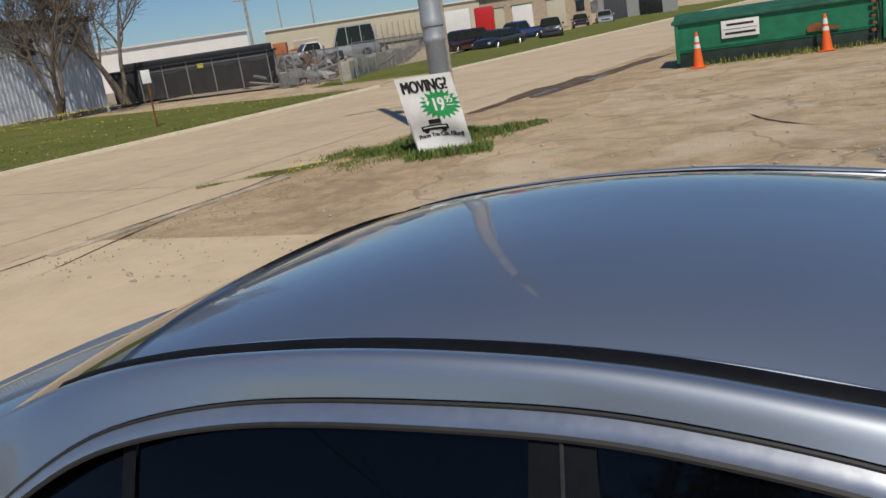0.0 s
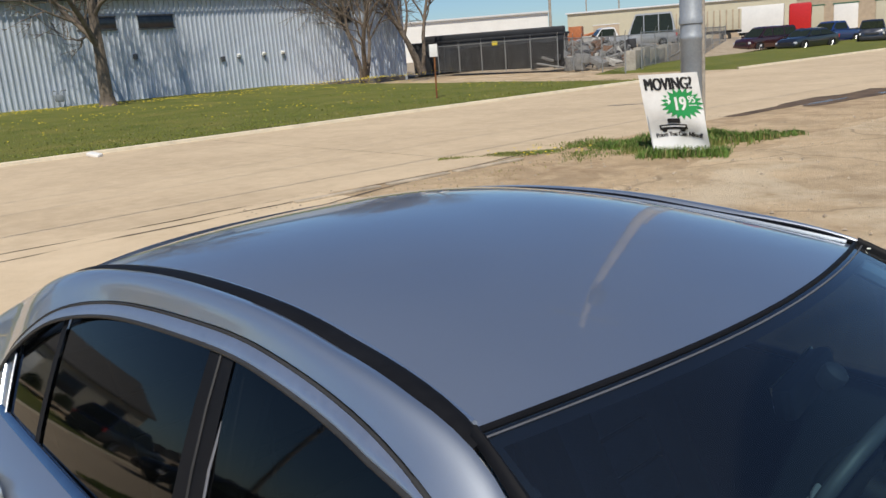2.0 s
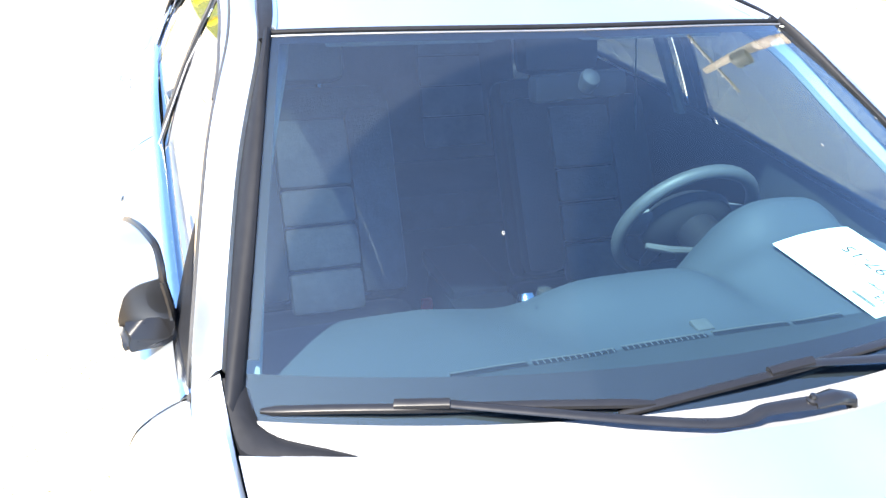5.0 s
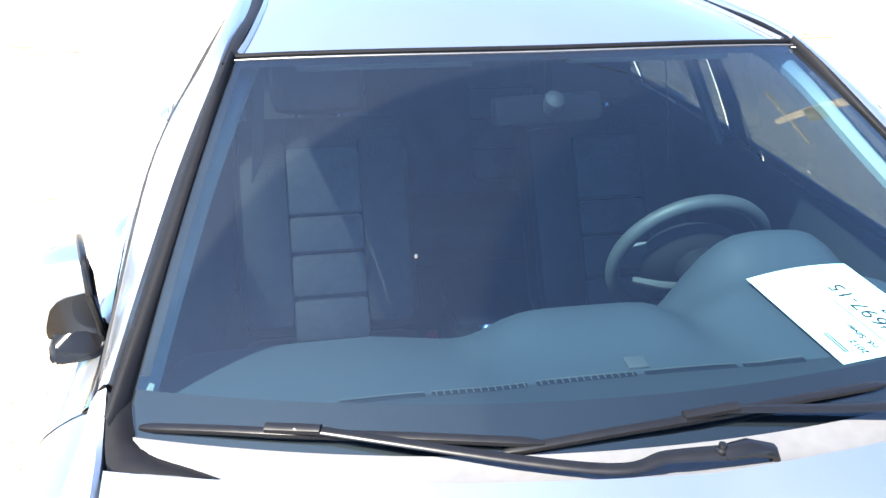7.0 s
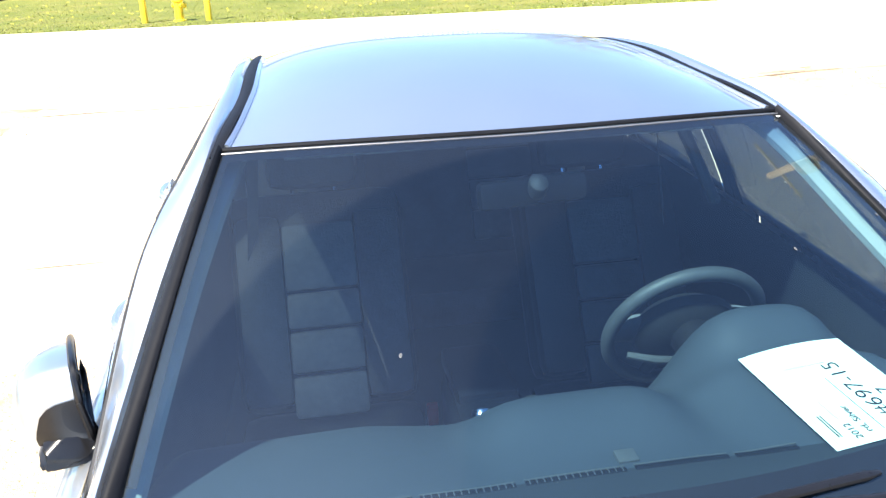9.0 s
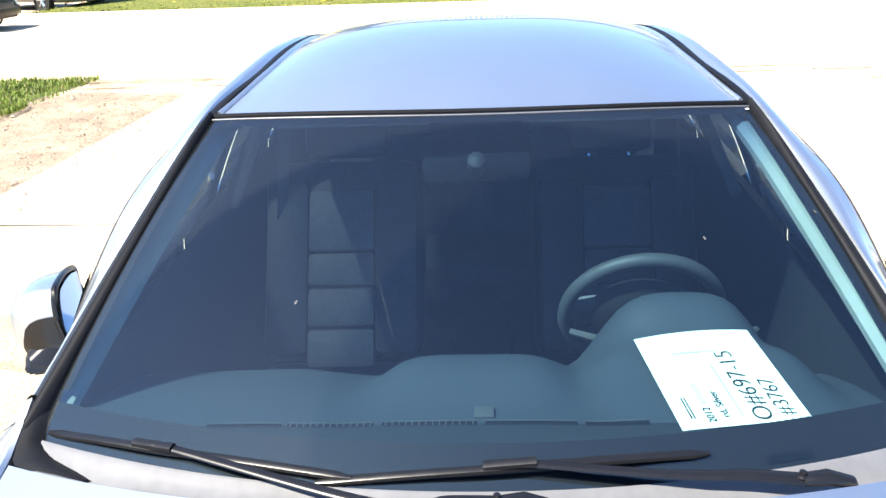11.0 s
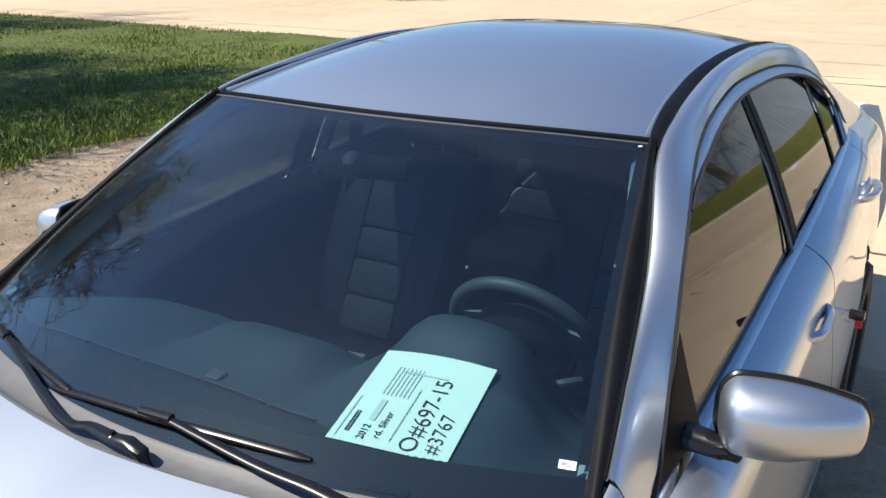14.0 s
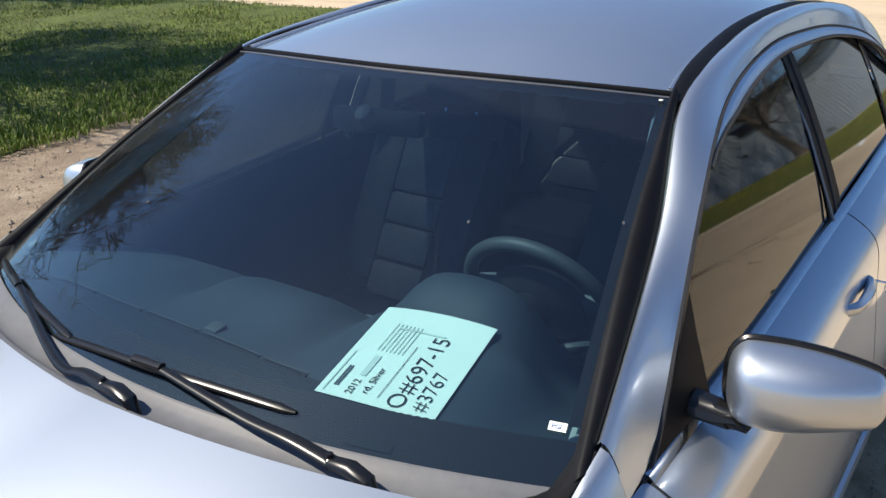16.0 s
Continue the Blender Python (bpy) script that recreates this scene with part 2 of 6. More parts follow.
# ---- the parked sedan ----
# Lines of its flank: x forward, y outward, z up.
DITCH = [(1.03, .748, 1.02), (.953, .742, 1.054), (.59, .669, 1.248), (.315, .588, 1.411), (-.016, .545, 1.462), (-.316, .538, 1.484),
         (-.69, .538, 1.473), (-1.08, .555, 1.42), (-1.45, .60, 1.29), (-1.78, .66, 1.155), (-1.95, .70, 1.09)]
WINTOP = [(.885, .784, .9985), (.80, .775, 1.035), (.52, .71, 1.275), (.218, .64, 1.39), (-.123, .605, 1.436), (-.42, .60, 1.436), (-.76, .605, 1.41),
          (-1.01, .645, 1.36), (-1.195, .69, 1.265), (-1.34, .715, 1.16), (-1.50, .735, 1.105), (-1.8, .745, 1.085), (-1.95, .75, 1.07)]
BELT = [(.92, .785, .995), (.4, .79, 1.02), (-.03, .79, 1.05), (-.43, .79, 1.075), (-.79, .78, 1.09), (-1.13, .765, 1.10), (-1.36, .745, 1.11)]


def line_at(pts):
    """y and z of a flank line at a given x."""
    d = smooth_path(pts, 12)
    xs = np.array([p.x for p in d])[::-1]
    ys, zs = np.array([p.y for p in d])[::-1], np.array([p.z for p in d])[::-1]
    return lambda x: (float(np.interp(x, xs, ys)), float(np.interp(x, xs, zs)))


ditch_at, wintop_at, belt_at = line_at(DITCH), line_at(WINTOP), line_at(BELT)
AXLE_F, AXLE_R, WHEEL_R = 1.53, -1.27, 0.33
# one barrel-shaped surface through window line and belt carries all the side glass
_q = [(x, *f(x)) for x in np.linspace(-1.30, .80, 60) for f in (wintop_at, belt_at)]
_basis = lambda x, z: [1, x, x * x, x ** 3, z, x * z]
_fit = np.linalg.lstsq(np.array([_basis(x, z) for x, y, z in _q]), np.array([y + .33 * z * z for x, y, z in _q]), rcond=None)[0]


def side_y(x, z):
    return float(np.dot(_fit, _basis(x, z))) - .33 * z * z




def edge_top(x):
    """The top line of fender, door and quarter panel."""
    pts = [(2.42, .60, .70), (2.2, .70, .80), (1.9, .765, .838), (1.5, .79, .914), (1.15, .785, .980), (.92, .785, .995)]
    if x > .92:
        return line_at(pts)(x)
    if x > -1.36:
        return belt_at(x)
    return line_at([(-1.36, .745, 1.11), (-1.7, .742, 1.075), (-2.0, .725, 1.05), (-2.3, .68, 1.01), (-2.42, .62, .96)])(x)


def flank(x0, x1, nx, side):
    """Rows of a side panel between two stations, from its top line down to the sill, open over the wheels."""
    prof = [(0, 0), (.012, -.003), (.032, -.012), (.055, -.026), (.076, -.044), (.089, -.068), (.096, -.10), (.102, -.16), (.112, -.24), (.123, -.33), (.130, -.42), (.122, -.55), (.10, -.68), (.07, -.78), (.0, -.82)]
    bm, rows = bmesh.new(), []
    for i in range(nx + 1):
        x = x0 + (x1 - x0) * i / nx
        y, z = edge_top(x)
        taper = 1 - max(0, (abs(x) - 1.9)) * .9
        row = []
        for dy, dz in prof:
            zz = z + dz * (z - .19) / .82
            row.append(Vector((x, side * (y + dy * taper), zz)))
        rows.append(row)
    # finer rows downwards
    fine = []
    for r in rows:
        q = smooth_path(r, 3)
        fine.append(q)
    vs = add_grid(bm, fine)
    for ax in (AXLE_F, AXLE_R):
        dead = []
        for f in bm.faces:
            c = f.calc_center_median()
            if math.hypot(c.x - ax, c.z - WHEEL_R) < .375:
                dead.append(f)
        bmesh.ops.delete(bm, geom=dead, context="FACES")
        for v in bm.verts:
            d = Vector((v.co.x - ax, 0, v.co.z - WHEEL_R))
            if v.is_boundary and .30 < d.length < .44 and v.co.z > .2:
                k = .375 / d.length
                v.co.x, v.co.z = ax + d.x * k, WHEEL_R + d.z * k
    return bm


car = thing("car", label="silver four-door sedan with tinted windows parked on the apron", category="car")

# roof skin: one even curve from front to back
_xs = np.linspace(-1.08, .315, 60)
roof_line = np.polyfit(_xs, [ditch_at(x)[1] for x in _xs], 3)
rows = []
for i in range(25):
    u = i / 24
    x = .315 + (-1.08 - .315) * u
    y, z = ditch_at(x)[0] - .016, float(np.polyval(roof_line, x)) - .002
    crown = .020 + .140 * u * (1 - u)
    bow = .085 * (1 - u) - .05 * u
    rows.append([(x + bow * (1 - v * v), v * y, z - .002 + crown * (1 - abs(v) ** 2.9) - .005 * abs(v) ** 10) for v in [k / 16 - 1 for k in range(33)]])
roof = part("roof", grid(rows), SILVER, car)
solid(roof, .012)
# pressed lip at each side of the roof and the dark moulding in the channel
for s in (-1, 1):
    pth = [(x, s * (ditch_at(x)[0] - .021), float(np.polyval(roof_line, x)) - .0036) for x in np.linspace(.30, -1.06, 30)]
    part("roof_lip", tube(pth, .0062, 8, flat=.8), SILVER, car)
    pth = [(x, s * (ditch_at(x)[0] - .001), ditch_at(x)[1] - .0060) for x in np.linspace(.33, -1.20, 34)]
    part("roof_moulding", tube(pth, .0180, 8, flat=.35, up=(0, s * .42, .9)), BLACK, car, "black rubber roof channel moulding")
    # side frame: front pillar, roof rail and rear pillar in one pressing
    rows = []
    xs = list(np.linspace(.916, -1.95, 70))
    for x in xs:
        y0, z0 = ditch_at(x)
        y1, z1 = wintop_at(x) if -1.36 < x <= .885 else edge_top(x)
        r = []
        for k in range(13):
            w = (k / 12) ** 1.5
            q = max(0, min(1, (.40 - x) / .4))
            qq = max(0, min(1, (.36 - x) / .15, (x + 1.35) / .25))
            bulge = (.010 + .016 * q) * math.sin(math.pi * w ** .52) * min(1, max(.25, (x + 2.2)))
            y2, z2 = y0 + .009 * qq, z0 - .004 * qq
            r.append((x, s * (y2 + (y1 - y2) * w + bulge * .8), z2 + (z1 - z2) * w + bulge * .48 - (.008 if k == 0 else 0)))
        rows.append(r)
    part("side_frame", grid(rows), SILVER, car)
    # bright strip and dark gap over the side windows
    pth = [(x, s * (wintop_at(x)[0] + .003), wintop_at(x)[1] - .004) for x in np.linspace(.33, -1.33, 50)]
    part("rail_gap", tube(pth, .0032, 6), RUBBER, car)
    rows = []
    for x in np.linspace(.42, -1.335, 54):
        y, z = wintop_at(x)
        yb, zb = belt_at(x)
        d = Vector((0, yb - y, zb - z)).normalized()
        taper = max(.05, min(1, (.42 - x) / .22))
        q = min(.024, max(.004, Vector((0, yb - y, zb - z)).length * .8)) * taper
        rows.append([(x, s * (y + .003 + .008 * w * taper + d.y * q * w + .003 * taper * math.sin(math.pi * w)), z - .005 + d.z * q * w) for w in (0, .25, .5, .75, 1)])
    part("window_trim", grid(rows), simple("satin_bright_strip", (0.60, 0.63, 0.68), 0.34, 0.9, vary=0.05), car, "bright strip over the side windows")
    part("window_seal", tube([Vector(r[-1]) + Vector((0, s * .002, -.003)) for r in rows], .0045, 6), RUBBER, car)
    part("pillar_seal", tube([(x, s * (wintop_at(x)[0] + .001), wintop_at(x)[1] - .006) for x in np.linspace(.87, .28, 24)], .0055, 6), RUBBER, car)
    # side glass and pillars between window line and belt
    def pane(xa, xb, n=36, inset=.007, la=0.0, lb=0.0):
        rr = []
        for i in range(n + 1):
            x = xa + (xb - xa) * i / n
            lean = la + (lb - la) * i / n
            zt = wintop_at(x + lean)[1] - (.022 - .014 * max(0, min(1, (x - .05) / .4)))
            zb = belt_at(x)[1] - .012
            row = []
            for w in [k / 12 for k in range(13)]:
                z = zt + (zb - zt) * w
                row.append((x + lean * (1 - w), s * (side_y(x + lean * (1 - w), z) - inset), z))
            rr.append(row)
        return grid(rr)
    part("front_window", pane(.835, -.150, lb=-.06), GLASS_S, car, "dark tinted front side window")
    part("rear_window", pane(-.262, -.885, la=-.03, lb=-.06), GLASS_S, car, "dark tinted rear side window")
    part("quarter_window", pane(-.912, -1.135, la=-.06, lb=-.065), GLASS_S, car, "dark tinted quarter window")
    part("door_pillar", pane(-.150, -.262, 4, .004, -.06, -.03), BLACK, car, "black door pillar")
    part("pillar_gap", tube([(-.206 - .045 * (1 - w), s * (side_y(-.206 - .045 * (1 - w), 1.05 + .37 * (1 - w)) - .002), 1.05 + .37 * (1 - w)) for w in (0, .25, .5, .75, 1)], .0028, 6), RUBBER, car)
    part("window_divider", pane(-.885, -.912, 3, .002, -.06, -.06), BLACK, car)
    # the door's rear corner behind the quarter window, with its bright edges
    part("rear_corner", pane(-1.135, -1.335, 12, .003, -.065, 0), SILVER, car)
    # Second, outer rod: chrome in place of sun glint on the painted edge.
    for xb, lx, out, rad in ((-1.138, -.065, .000, .0042), (-1.200, -.056, -.001, .0052)):
        col = []
        for w in [k / 8 for k in range(9)]:
            x = xb + lx * (1 - w)
            z = wintop_at(xb + lx)[1] - .016 + (belt_at(xb)[1] - wintop_at(xb + lx)[1] + .016) * w
            col.append((x, s * (side_y(x, z) + out), z))
        part("corner_trim", tube(col, rad, 8), CHROME, car, "bright trim and sun-glint edge of the rear door corner")
    yt, zt = wintop_at(-.21); yb, zb = belt_at(-.15)
    part("pillar_edge", tube([(-.208, s * (yt + .002), zt - .02), (-.179, s * (yt + yb + .022) / 2, (zt + zb) / 2), (-.150, s * (yb + .004), zb)], .0030, 6), EDGE, car)
    # belt strips
    pth = [(x, s * (belt_at(x)[0] + .004), belt_at(x)[1] + .002) for x in np.linspace(.70, -1.34, 40)]
    part("belt_seal", tube(pth, .0032, 6), BLACK, car)
    pth = [(x, s * (belt_at(x)[0] + .013), belt_at(x)[1] - .004) for x in np.linspace(.86, -1.36, 40)]
    part("belt_trim", grid([[(x, s * (belt_at(x)[0] - .008 + .022 * w), belt_at(x)[1] + .006 - .009 * w + .005 * math.sin(math.pi * w)) for w in (0, .3, .6, 1)] for x in np.linspace(.86, -1.36, 40)]), CHROME, car, "bright belt strip")
    for gx in (-.227, -1.193, .863):
        y, z = edge_top(gx)
        part("door_gap", tube([(gx, s * (y + dy - .004), z + dz * (z - .19) / .82 - .002) for dy, dz in ((.012, -.003), (.055, -.026), (.089, -.068), (.102, -.16), (.123, -.33), (.122, -.55), (.07, -.78))], .0045, 6), RUBBER, car)
    # doors, fender and quarter panel
    fd = part("front_door", flank(.86, -.224, 22, s), SILVER, car)
    rd = part("rear_door", flank(-.230, -1.19, 20, s), SILVER, car)
    part("fender", flank(2.40, .866, 34, s), SILVER, car)
    part("quarter_panel", flank(-1.196, -2.42, 30, s), SILVER, car)
    for px, dr in ((-.02, fd), (-.89, rd)):
        yb, zb = belt_at(px)
        zz = zb - (.10 if px > -.5 else .065)
        yy = .79 + .072
        cup = bmesh.new()
        add_lathe(cup, [(.050, .0), (.046, -.006), (.030, -.012), (.0005, -.015)], 18, pose(px - .02, s * (yy + .008), zz, 90 * s, 0, 0) @ Matrix.Diagonal((1.25, .75, 1, 1)))
        part("handle_cup", cup, SILVER, dr)
        hd = smooth_path([(px + .095, s * (yy - .002), zz - .004), (px + .06, s * (yy + .034), zz + .002), (px - .02, s * (yy + .040), zz + .004), (px - .09, s * (yy + .030), zz), (px - .115, s * (yy + .0), zz - .006)], 5)
        part("handle", tube(hd, [.006] + [.0115] * (len(hd) - 2) + [.006], 8, flat=1.2), SILVER, dr, "body-coloured pull handle")
    part("sill", box((.12, s * .86, .215), (2.3, .06, .07), .02), SILVER, car)
    # the black sail at the mirror's foot
    part("mirror_sail", grid([[(.868, s * .787, .998), (.74, s * .790, 1.008), (.63, s * .792, 1.018)], [(.762, s * .772, 1.055), (.70, s * .765, 1.11), (.645, s * .768, 1.12)], [(.66, s * .752, 1.165), (.645, s * .748, 1.178), (.635, s * .746, 1.185)]]), BLACK, car, "black mirror sail")

# windshield, with its dark printed border
def wind(v, w):
    """A point of the windshield: v across, w from the roof down to the cowl."""
    top = Vector((.318 + .085 * (1 - v * v), v * .576, 1.410 + .015 * (1 - abs(v) ** 2.9)))
    bot = Vector((.985 + .175 * (1 - v * v), v * .734, 1.010 + .018 * (1 - v * v)))
    p = top.lerp(bot, w)
    k = math.sin(math.pi * w)
    return p + Vector((.010, 0, .020)) * k


rows = [[wind(k / 14 - 1, i / 24) for k in range(29)] for i in range(25)]
part("windshield", grid(rows), GLASS_W, car, "blue-tinted windshield with a dusty wiper arc")
FRIT = simple("dark_glass_border", (0.017, 0.0145, 0.018), 0.6, vary=0.05, scale=2, Specular_IOR_Level=0.1)


def border(v0, v1, w0, w1, nv, nw):
    return grid([[wind(v0 + (v1 - v0) * j / nv, w0 + (w1 - w0) * i / nw) - Vector((.002, 0, .004)) for j in range(nv + 1)] for i in range(nw + 1)])


part("border_top", border(-1, 1, 0, .035, 28, 2), FRIT, car)
rows = []
for k in range(361):
    v = k / 180 - 1
    w0 = .885 + (.0016 if k % 3 == 0 else 0)
    rows.append([wind(v, w0 + (1 - w0) * q) - Vector((.002, 0, .004)) for q in (0, .3, .6, 1)])
part("border_bottom", grid(rows), FRIT, car)
for s in (-1, 1):
    part("border_side", border(s * .965, s, .035, .86, 2, 20), FRIT, car)
for s in (-1, 1):
    # the moulding bridges the step from the pillar down to the glass
    rows = []
    for i in range(29):
        w = i / 28
        p = wind(s * (.992 - .004 * w), w) + Vector((0, 0, .004))
        x = min(.96, max(.31, p.x - .004))
        q = Vector((x, s * (ditch_at(x)[0] - .001), ditch_at(x)[1] - .003))
        rows.append([p - Vector((0, 0, .010))] + [p.lerp(q, k) + Vector((0, 0, .013 * math.sin(math.pi * k) ** .7)) for k in (0, .08, .2, .4, .6, .8, .92, 1)])
    part("windshield_moulding", grid(rows), BLACK, car, "black windshield side moulding")
part("header_strip", tube([wind(k / 14 - 1, 0) + Vector((-.004, 0, .002)) for k in range(29)], .0052, 8), BLACK, car)
part("header_bright", tube([wind(k / 14 - 1, .012) + Vector((0, 0, .001)) for k in range(29)], .0016, 6), EDGE, car)
# rear screen, parcel shelf and boot
rows = []
for i in range(13):
    w = i / 12
    r = []
    for k in range(21):
        v = k / 10 - 1
        top = Vector((-1.08 - .05 * (1 - v * v), v * .545, 1.418 + .030 * (1 - abs(v) ** 2.9)))
        bot = Vector((-1.74 - .06 * (1 - v * v), v * .645, 1.115 + .02 * (1 - v * v)))
        r.append(top.lerp(bot, w) + Vector((-.01, 0, .025)) * math.sin(math.pi * w))
    rows.append(r)
part("rear_screen", grid(rows), GLASS_S, car, "dark tinted rear screen")
rows = []
for i in range(19):
    u = i / 18
    x = -1.70 - .72 * u
    y1, z1 = edge_top(x)
    rows.append([(x - .05 * (1 - v * v), v * (y1 + .004), z1 + .004 + .030 * (1 - v * v) * (1 - u * .4)) for v in [k / 12 - 1 for k in range(25)]])
part("boot_lid", grid(rows), SILVER, car)
rows = [[(-2.44 + .10 * abs(v) ** 3 + .03 * (w - .5) ** 2, v * (.72 + .14 * math.sin(math.pi * w * .8 + .3)), 1.02 - .80 * w) for v in [k / 12 - 1 for k in range(25)]] for w in [k / 10 for k in range(11)]]
part("rear_bumper", grid(rows), SILVER, car)
for s in (-1, 1):
    part("tail_lamp", box((-2.40, s * .60, .90), (.07, .22, .12), .03), RED, car, "red tail lamp")
# hood, cowl and nose
rows = []
for i in range(25):
    u = i / 24
    r = []
    for k in range(33):
        v = k / 16 - 1
        xr = 1.036 + .184 * (1 - abs(v) ** 2.2)
        x = xr + (2.36 - .22 * v * v - xr) * u
        z = (1.016 + .040 * (1 - v * v)) - .22 * u - .10 * u ** 3 + .012 * math.sin(math.pi * abs(v)) * (1 - u)
        r.append((x, v * (.733 - .05 * u - .09 * u * u), z))
    rows.append(r)
hood = part("hood", grid(rows), SILVER, car)
solid(hood, .014)
for s in (-1, 1):
    rows = []
    for i in range(26):
        x = .920 + (2.15 - .920) * i / 25
        u = max(0, (x - 1.03) / 1.12)
        y1, z1 = edge_top(x)
        y0, z0 = .737 - .05 * u - .09 * u * u, 1.014 - .22 * u - .10 * u ** 3
        if x < 1.03:
            k = (1.03 - x) / .115
            y0, z0 = .737 + .006 * k, 1.014 + .057 * k
        kk = max(0, min(1, (1.03 - x) / .115))
        rows.append([(x, s * (y0 + (y1 + .002 - y0) * w + .0080 * kk * math.sin(math.pi * w ** .52)), z0 + (z1 - z0) * w + (.010 - .0052 * kk) * math.sin(math.pi * w ** .52)) for w in (0, .125, .25, .375, .5, .625, .75, .875, 1)])
        rows[-1].insert(0, (x, s * (y0 - .004), z0 - .020))
    part("fender_top", grid(rows), SILVER, car)
    rows = []
    for (xo, yo, zo), (xi, yi, zi) in (((.925, .740, 1.064), (.935, .706, 1.046)), ((.955, .739, 1.050), (.965, .704, 1.032)), ((.985, .737, 1.037), (.990, .698, 1.022)), ((1.015, .733, 1.024), (1.012, .676, 1.016)), ((1.038, .722, 1.018), (1.026, .655, 1.014)), ((1.062, .672, 1.016), (1.046, .620, 1.012)), ((1.085, .615, 1.014), (1.070, .580, 1.008))):
        A_, B_ = Vector((xo, s * yo, zo)), Vector((xi, s * yi, zi))
        rows.append([A_ - Vector((0, 0, .012))] + [A_.lerp(B_, w) + Vector((0, 0, .007 * math.sin(math.pi * w))) for w in (0, .2, .4, .6, .8, 1)] + [B_ - Vector((0, 0, .012))])
    part("cowl_corner", grid([smooth_path(list(r), 2) for r in zip(*rows)]), BLACK, car, "black corner cover of the cowl")
    (ya, za), (yb_, zb_) = ditch_at(.918), edge_top(.918)
    part("pillar_seam", tube([(.918, s * (ya + (yb_ - ya) * w + .0085 * math.sin(math.pi * w ** .52)), za + (zb_ - za) * w + .0055 * math.sin(math.pi * w ** .52)) for w in [.06 + (.047 if s > 0 else .025) * k for k in range(11)]], .0024, 6), BLACK, car)
    part("headlamp", box((2.28, s * .62, .70), (.26, .30, .16), .05, pose(0, 0, 0, 0, 12, -s * 28)), GLASS_W, car, "clear headlamp")
# cowl: a rounded rib behind the hood's edge, a shallow trough and a flat lip under the glass
rows = []
for d, dz in ((-.040, -.030), (-.006, -.024), (-.002, -.010), (.004, -.0055), (.012, -.0045), (.020, -.007), (.026, -.016), (.036, -.020), (.046, -.018)):
    r = []
    for v in [k / 18 - 1 for k in range(37)]:
        v *= .955
        xr = 1.036 + .184 * (1 - abs(v) ** 2.2)
        r.append((xr - d * (1 - .25 * abs(v) ** 3), v * .733, 1.016 + .040 * (1 - v * v) * .86 + .002 + dz))
    rows.append(r)
for w, up_ in ((1.0, .007), (.985, .008), (.978, .006), (.975, -.002)):
    rows.append([tuple(wind(k / 18 - 1, w) * 1.0 + Vector((0, 0, up_))) for k in range(37)])
part("cowl", grid(rows), COWLG, car, "grey plastic cowl panel")
def nose(v, w):
    """The front end's skin: from the hood's front edge (w = 0) forward and down under the bumper (w = 1)."""
    k = min(1, w / .30)
    x = 2.362 + .115 * math.sin(k * math.pi / 2) - (.22 + .10 * k) * v * v - .10 * max(0, w - .45) ** 1.6
    return Vector((x, v * (.593 + .235 * math.sin(k * math.pi / 2)), .726 + .030 * (1 - v * v) * (1 - k) - .53 * w ** 1.15))


across = [k / 14 - 1 for k in range(29)]
part("front_bumper", grid([[tuple(nose(v, k / 16)) for v in across] for k in range(17)]), SILVER, car)
part("grille", grid([[tuple(nose(v * .52, w) + Vector((.005, 0, 0))) for v in across] for w in (.16, .20, .24, .28, .32)]), BLACKG, car, "gloss black grille")
part("lower_grille", grid([[tuple(nose(v * .60, w) + Vector((.005, 0, 0))) for v in across] for w in (.62, .68, .74, .80)]), BLACK, car)
part("underbody", box((0, 0, .24), (4.3, 1.5, .06), .02), BLACK, car)

# wheels
def wheel(x, s):
    m = pose(x, s * .80, WHEEL_R, 90, 0, 0)
    w = part("wheel", lathe([(.20, -.10), (.26, -.105), (.305, -.10), (.325, -.07), (WHEEL_R, 0), (.325, .07), (.305, .10), (.26, .105), (.20, .10), (.20, -.10)], 36, m), TYRE, car, "black tyre on an alloy rim")
    bm = lathe([(.21, -.10), (.205, .09), (.19, .09), (.185, -.06), (.02, -.05), (.0005, -.05)], 30, m)
    part("rim", bm, ALLOY, w)
    for k in range(5):
        a = 2 * math.pi * k / 5
        out = -s * .085
        p0, p1 = Vector((.03 * math.cos(a), .03 * math.sin(a), -out)), Vector((.195 * math.cos(a), .195 * math.sin(a), -out * .95))
        part("spoke", tube([m @ p0, m @ p1], [.04, .028], 6, flat=.5), ALLOY, w)


for x in (AXLE_F, AXLE_R):
    for s in (-1, 1):
        wheel(x, s)

# door mirrors: sections from the inner to the outer end, flat at the glass side
def mirror_section(v):
    """Upper and lower height, depth and scale of the housing at v of its length."""
    end = .14 if v < .5 else .10
    q = max(0.0, 1 - min(v, 1 - v) / end)
    k = max(.03, (1 - q ** 2.2) ** .5)
    zt = 1.150 + .006 * math.sin(math.pi * v) - .026 * v ** 2
    zb = 1.024 - .006 * math.sin(math.pi * min(1, v * 1.6)) + .016 * v ** 2.2
    dep = (.060 + .028 * math.sin(math.pi * min(1, .15 + v * .75))) * (1 - .45 * v ** 3)
    return zt, zb, dep, k


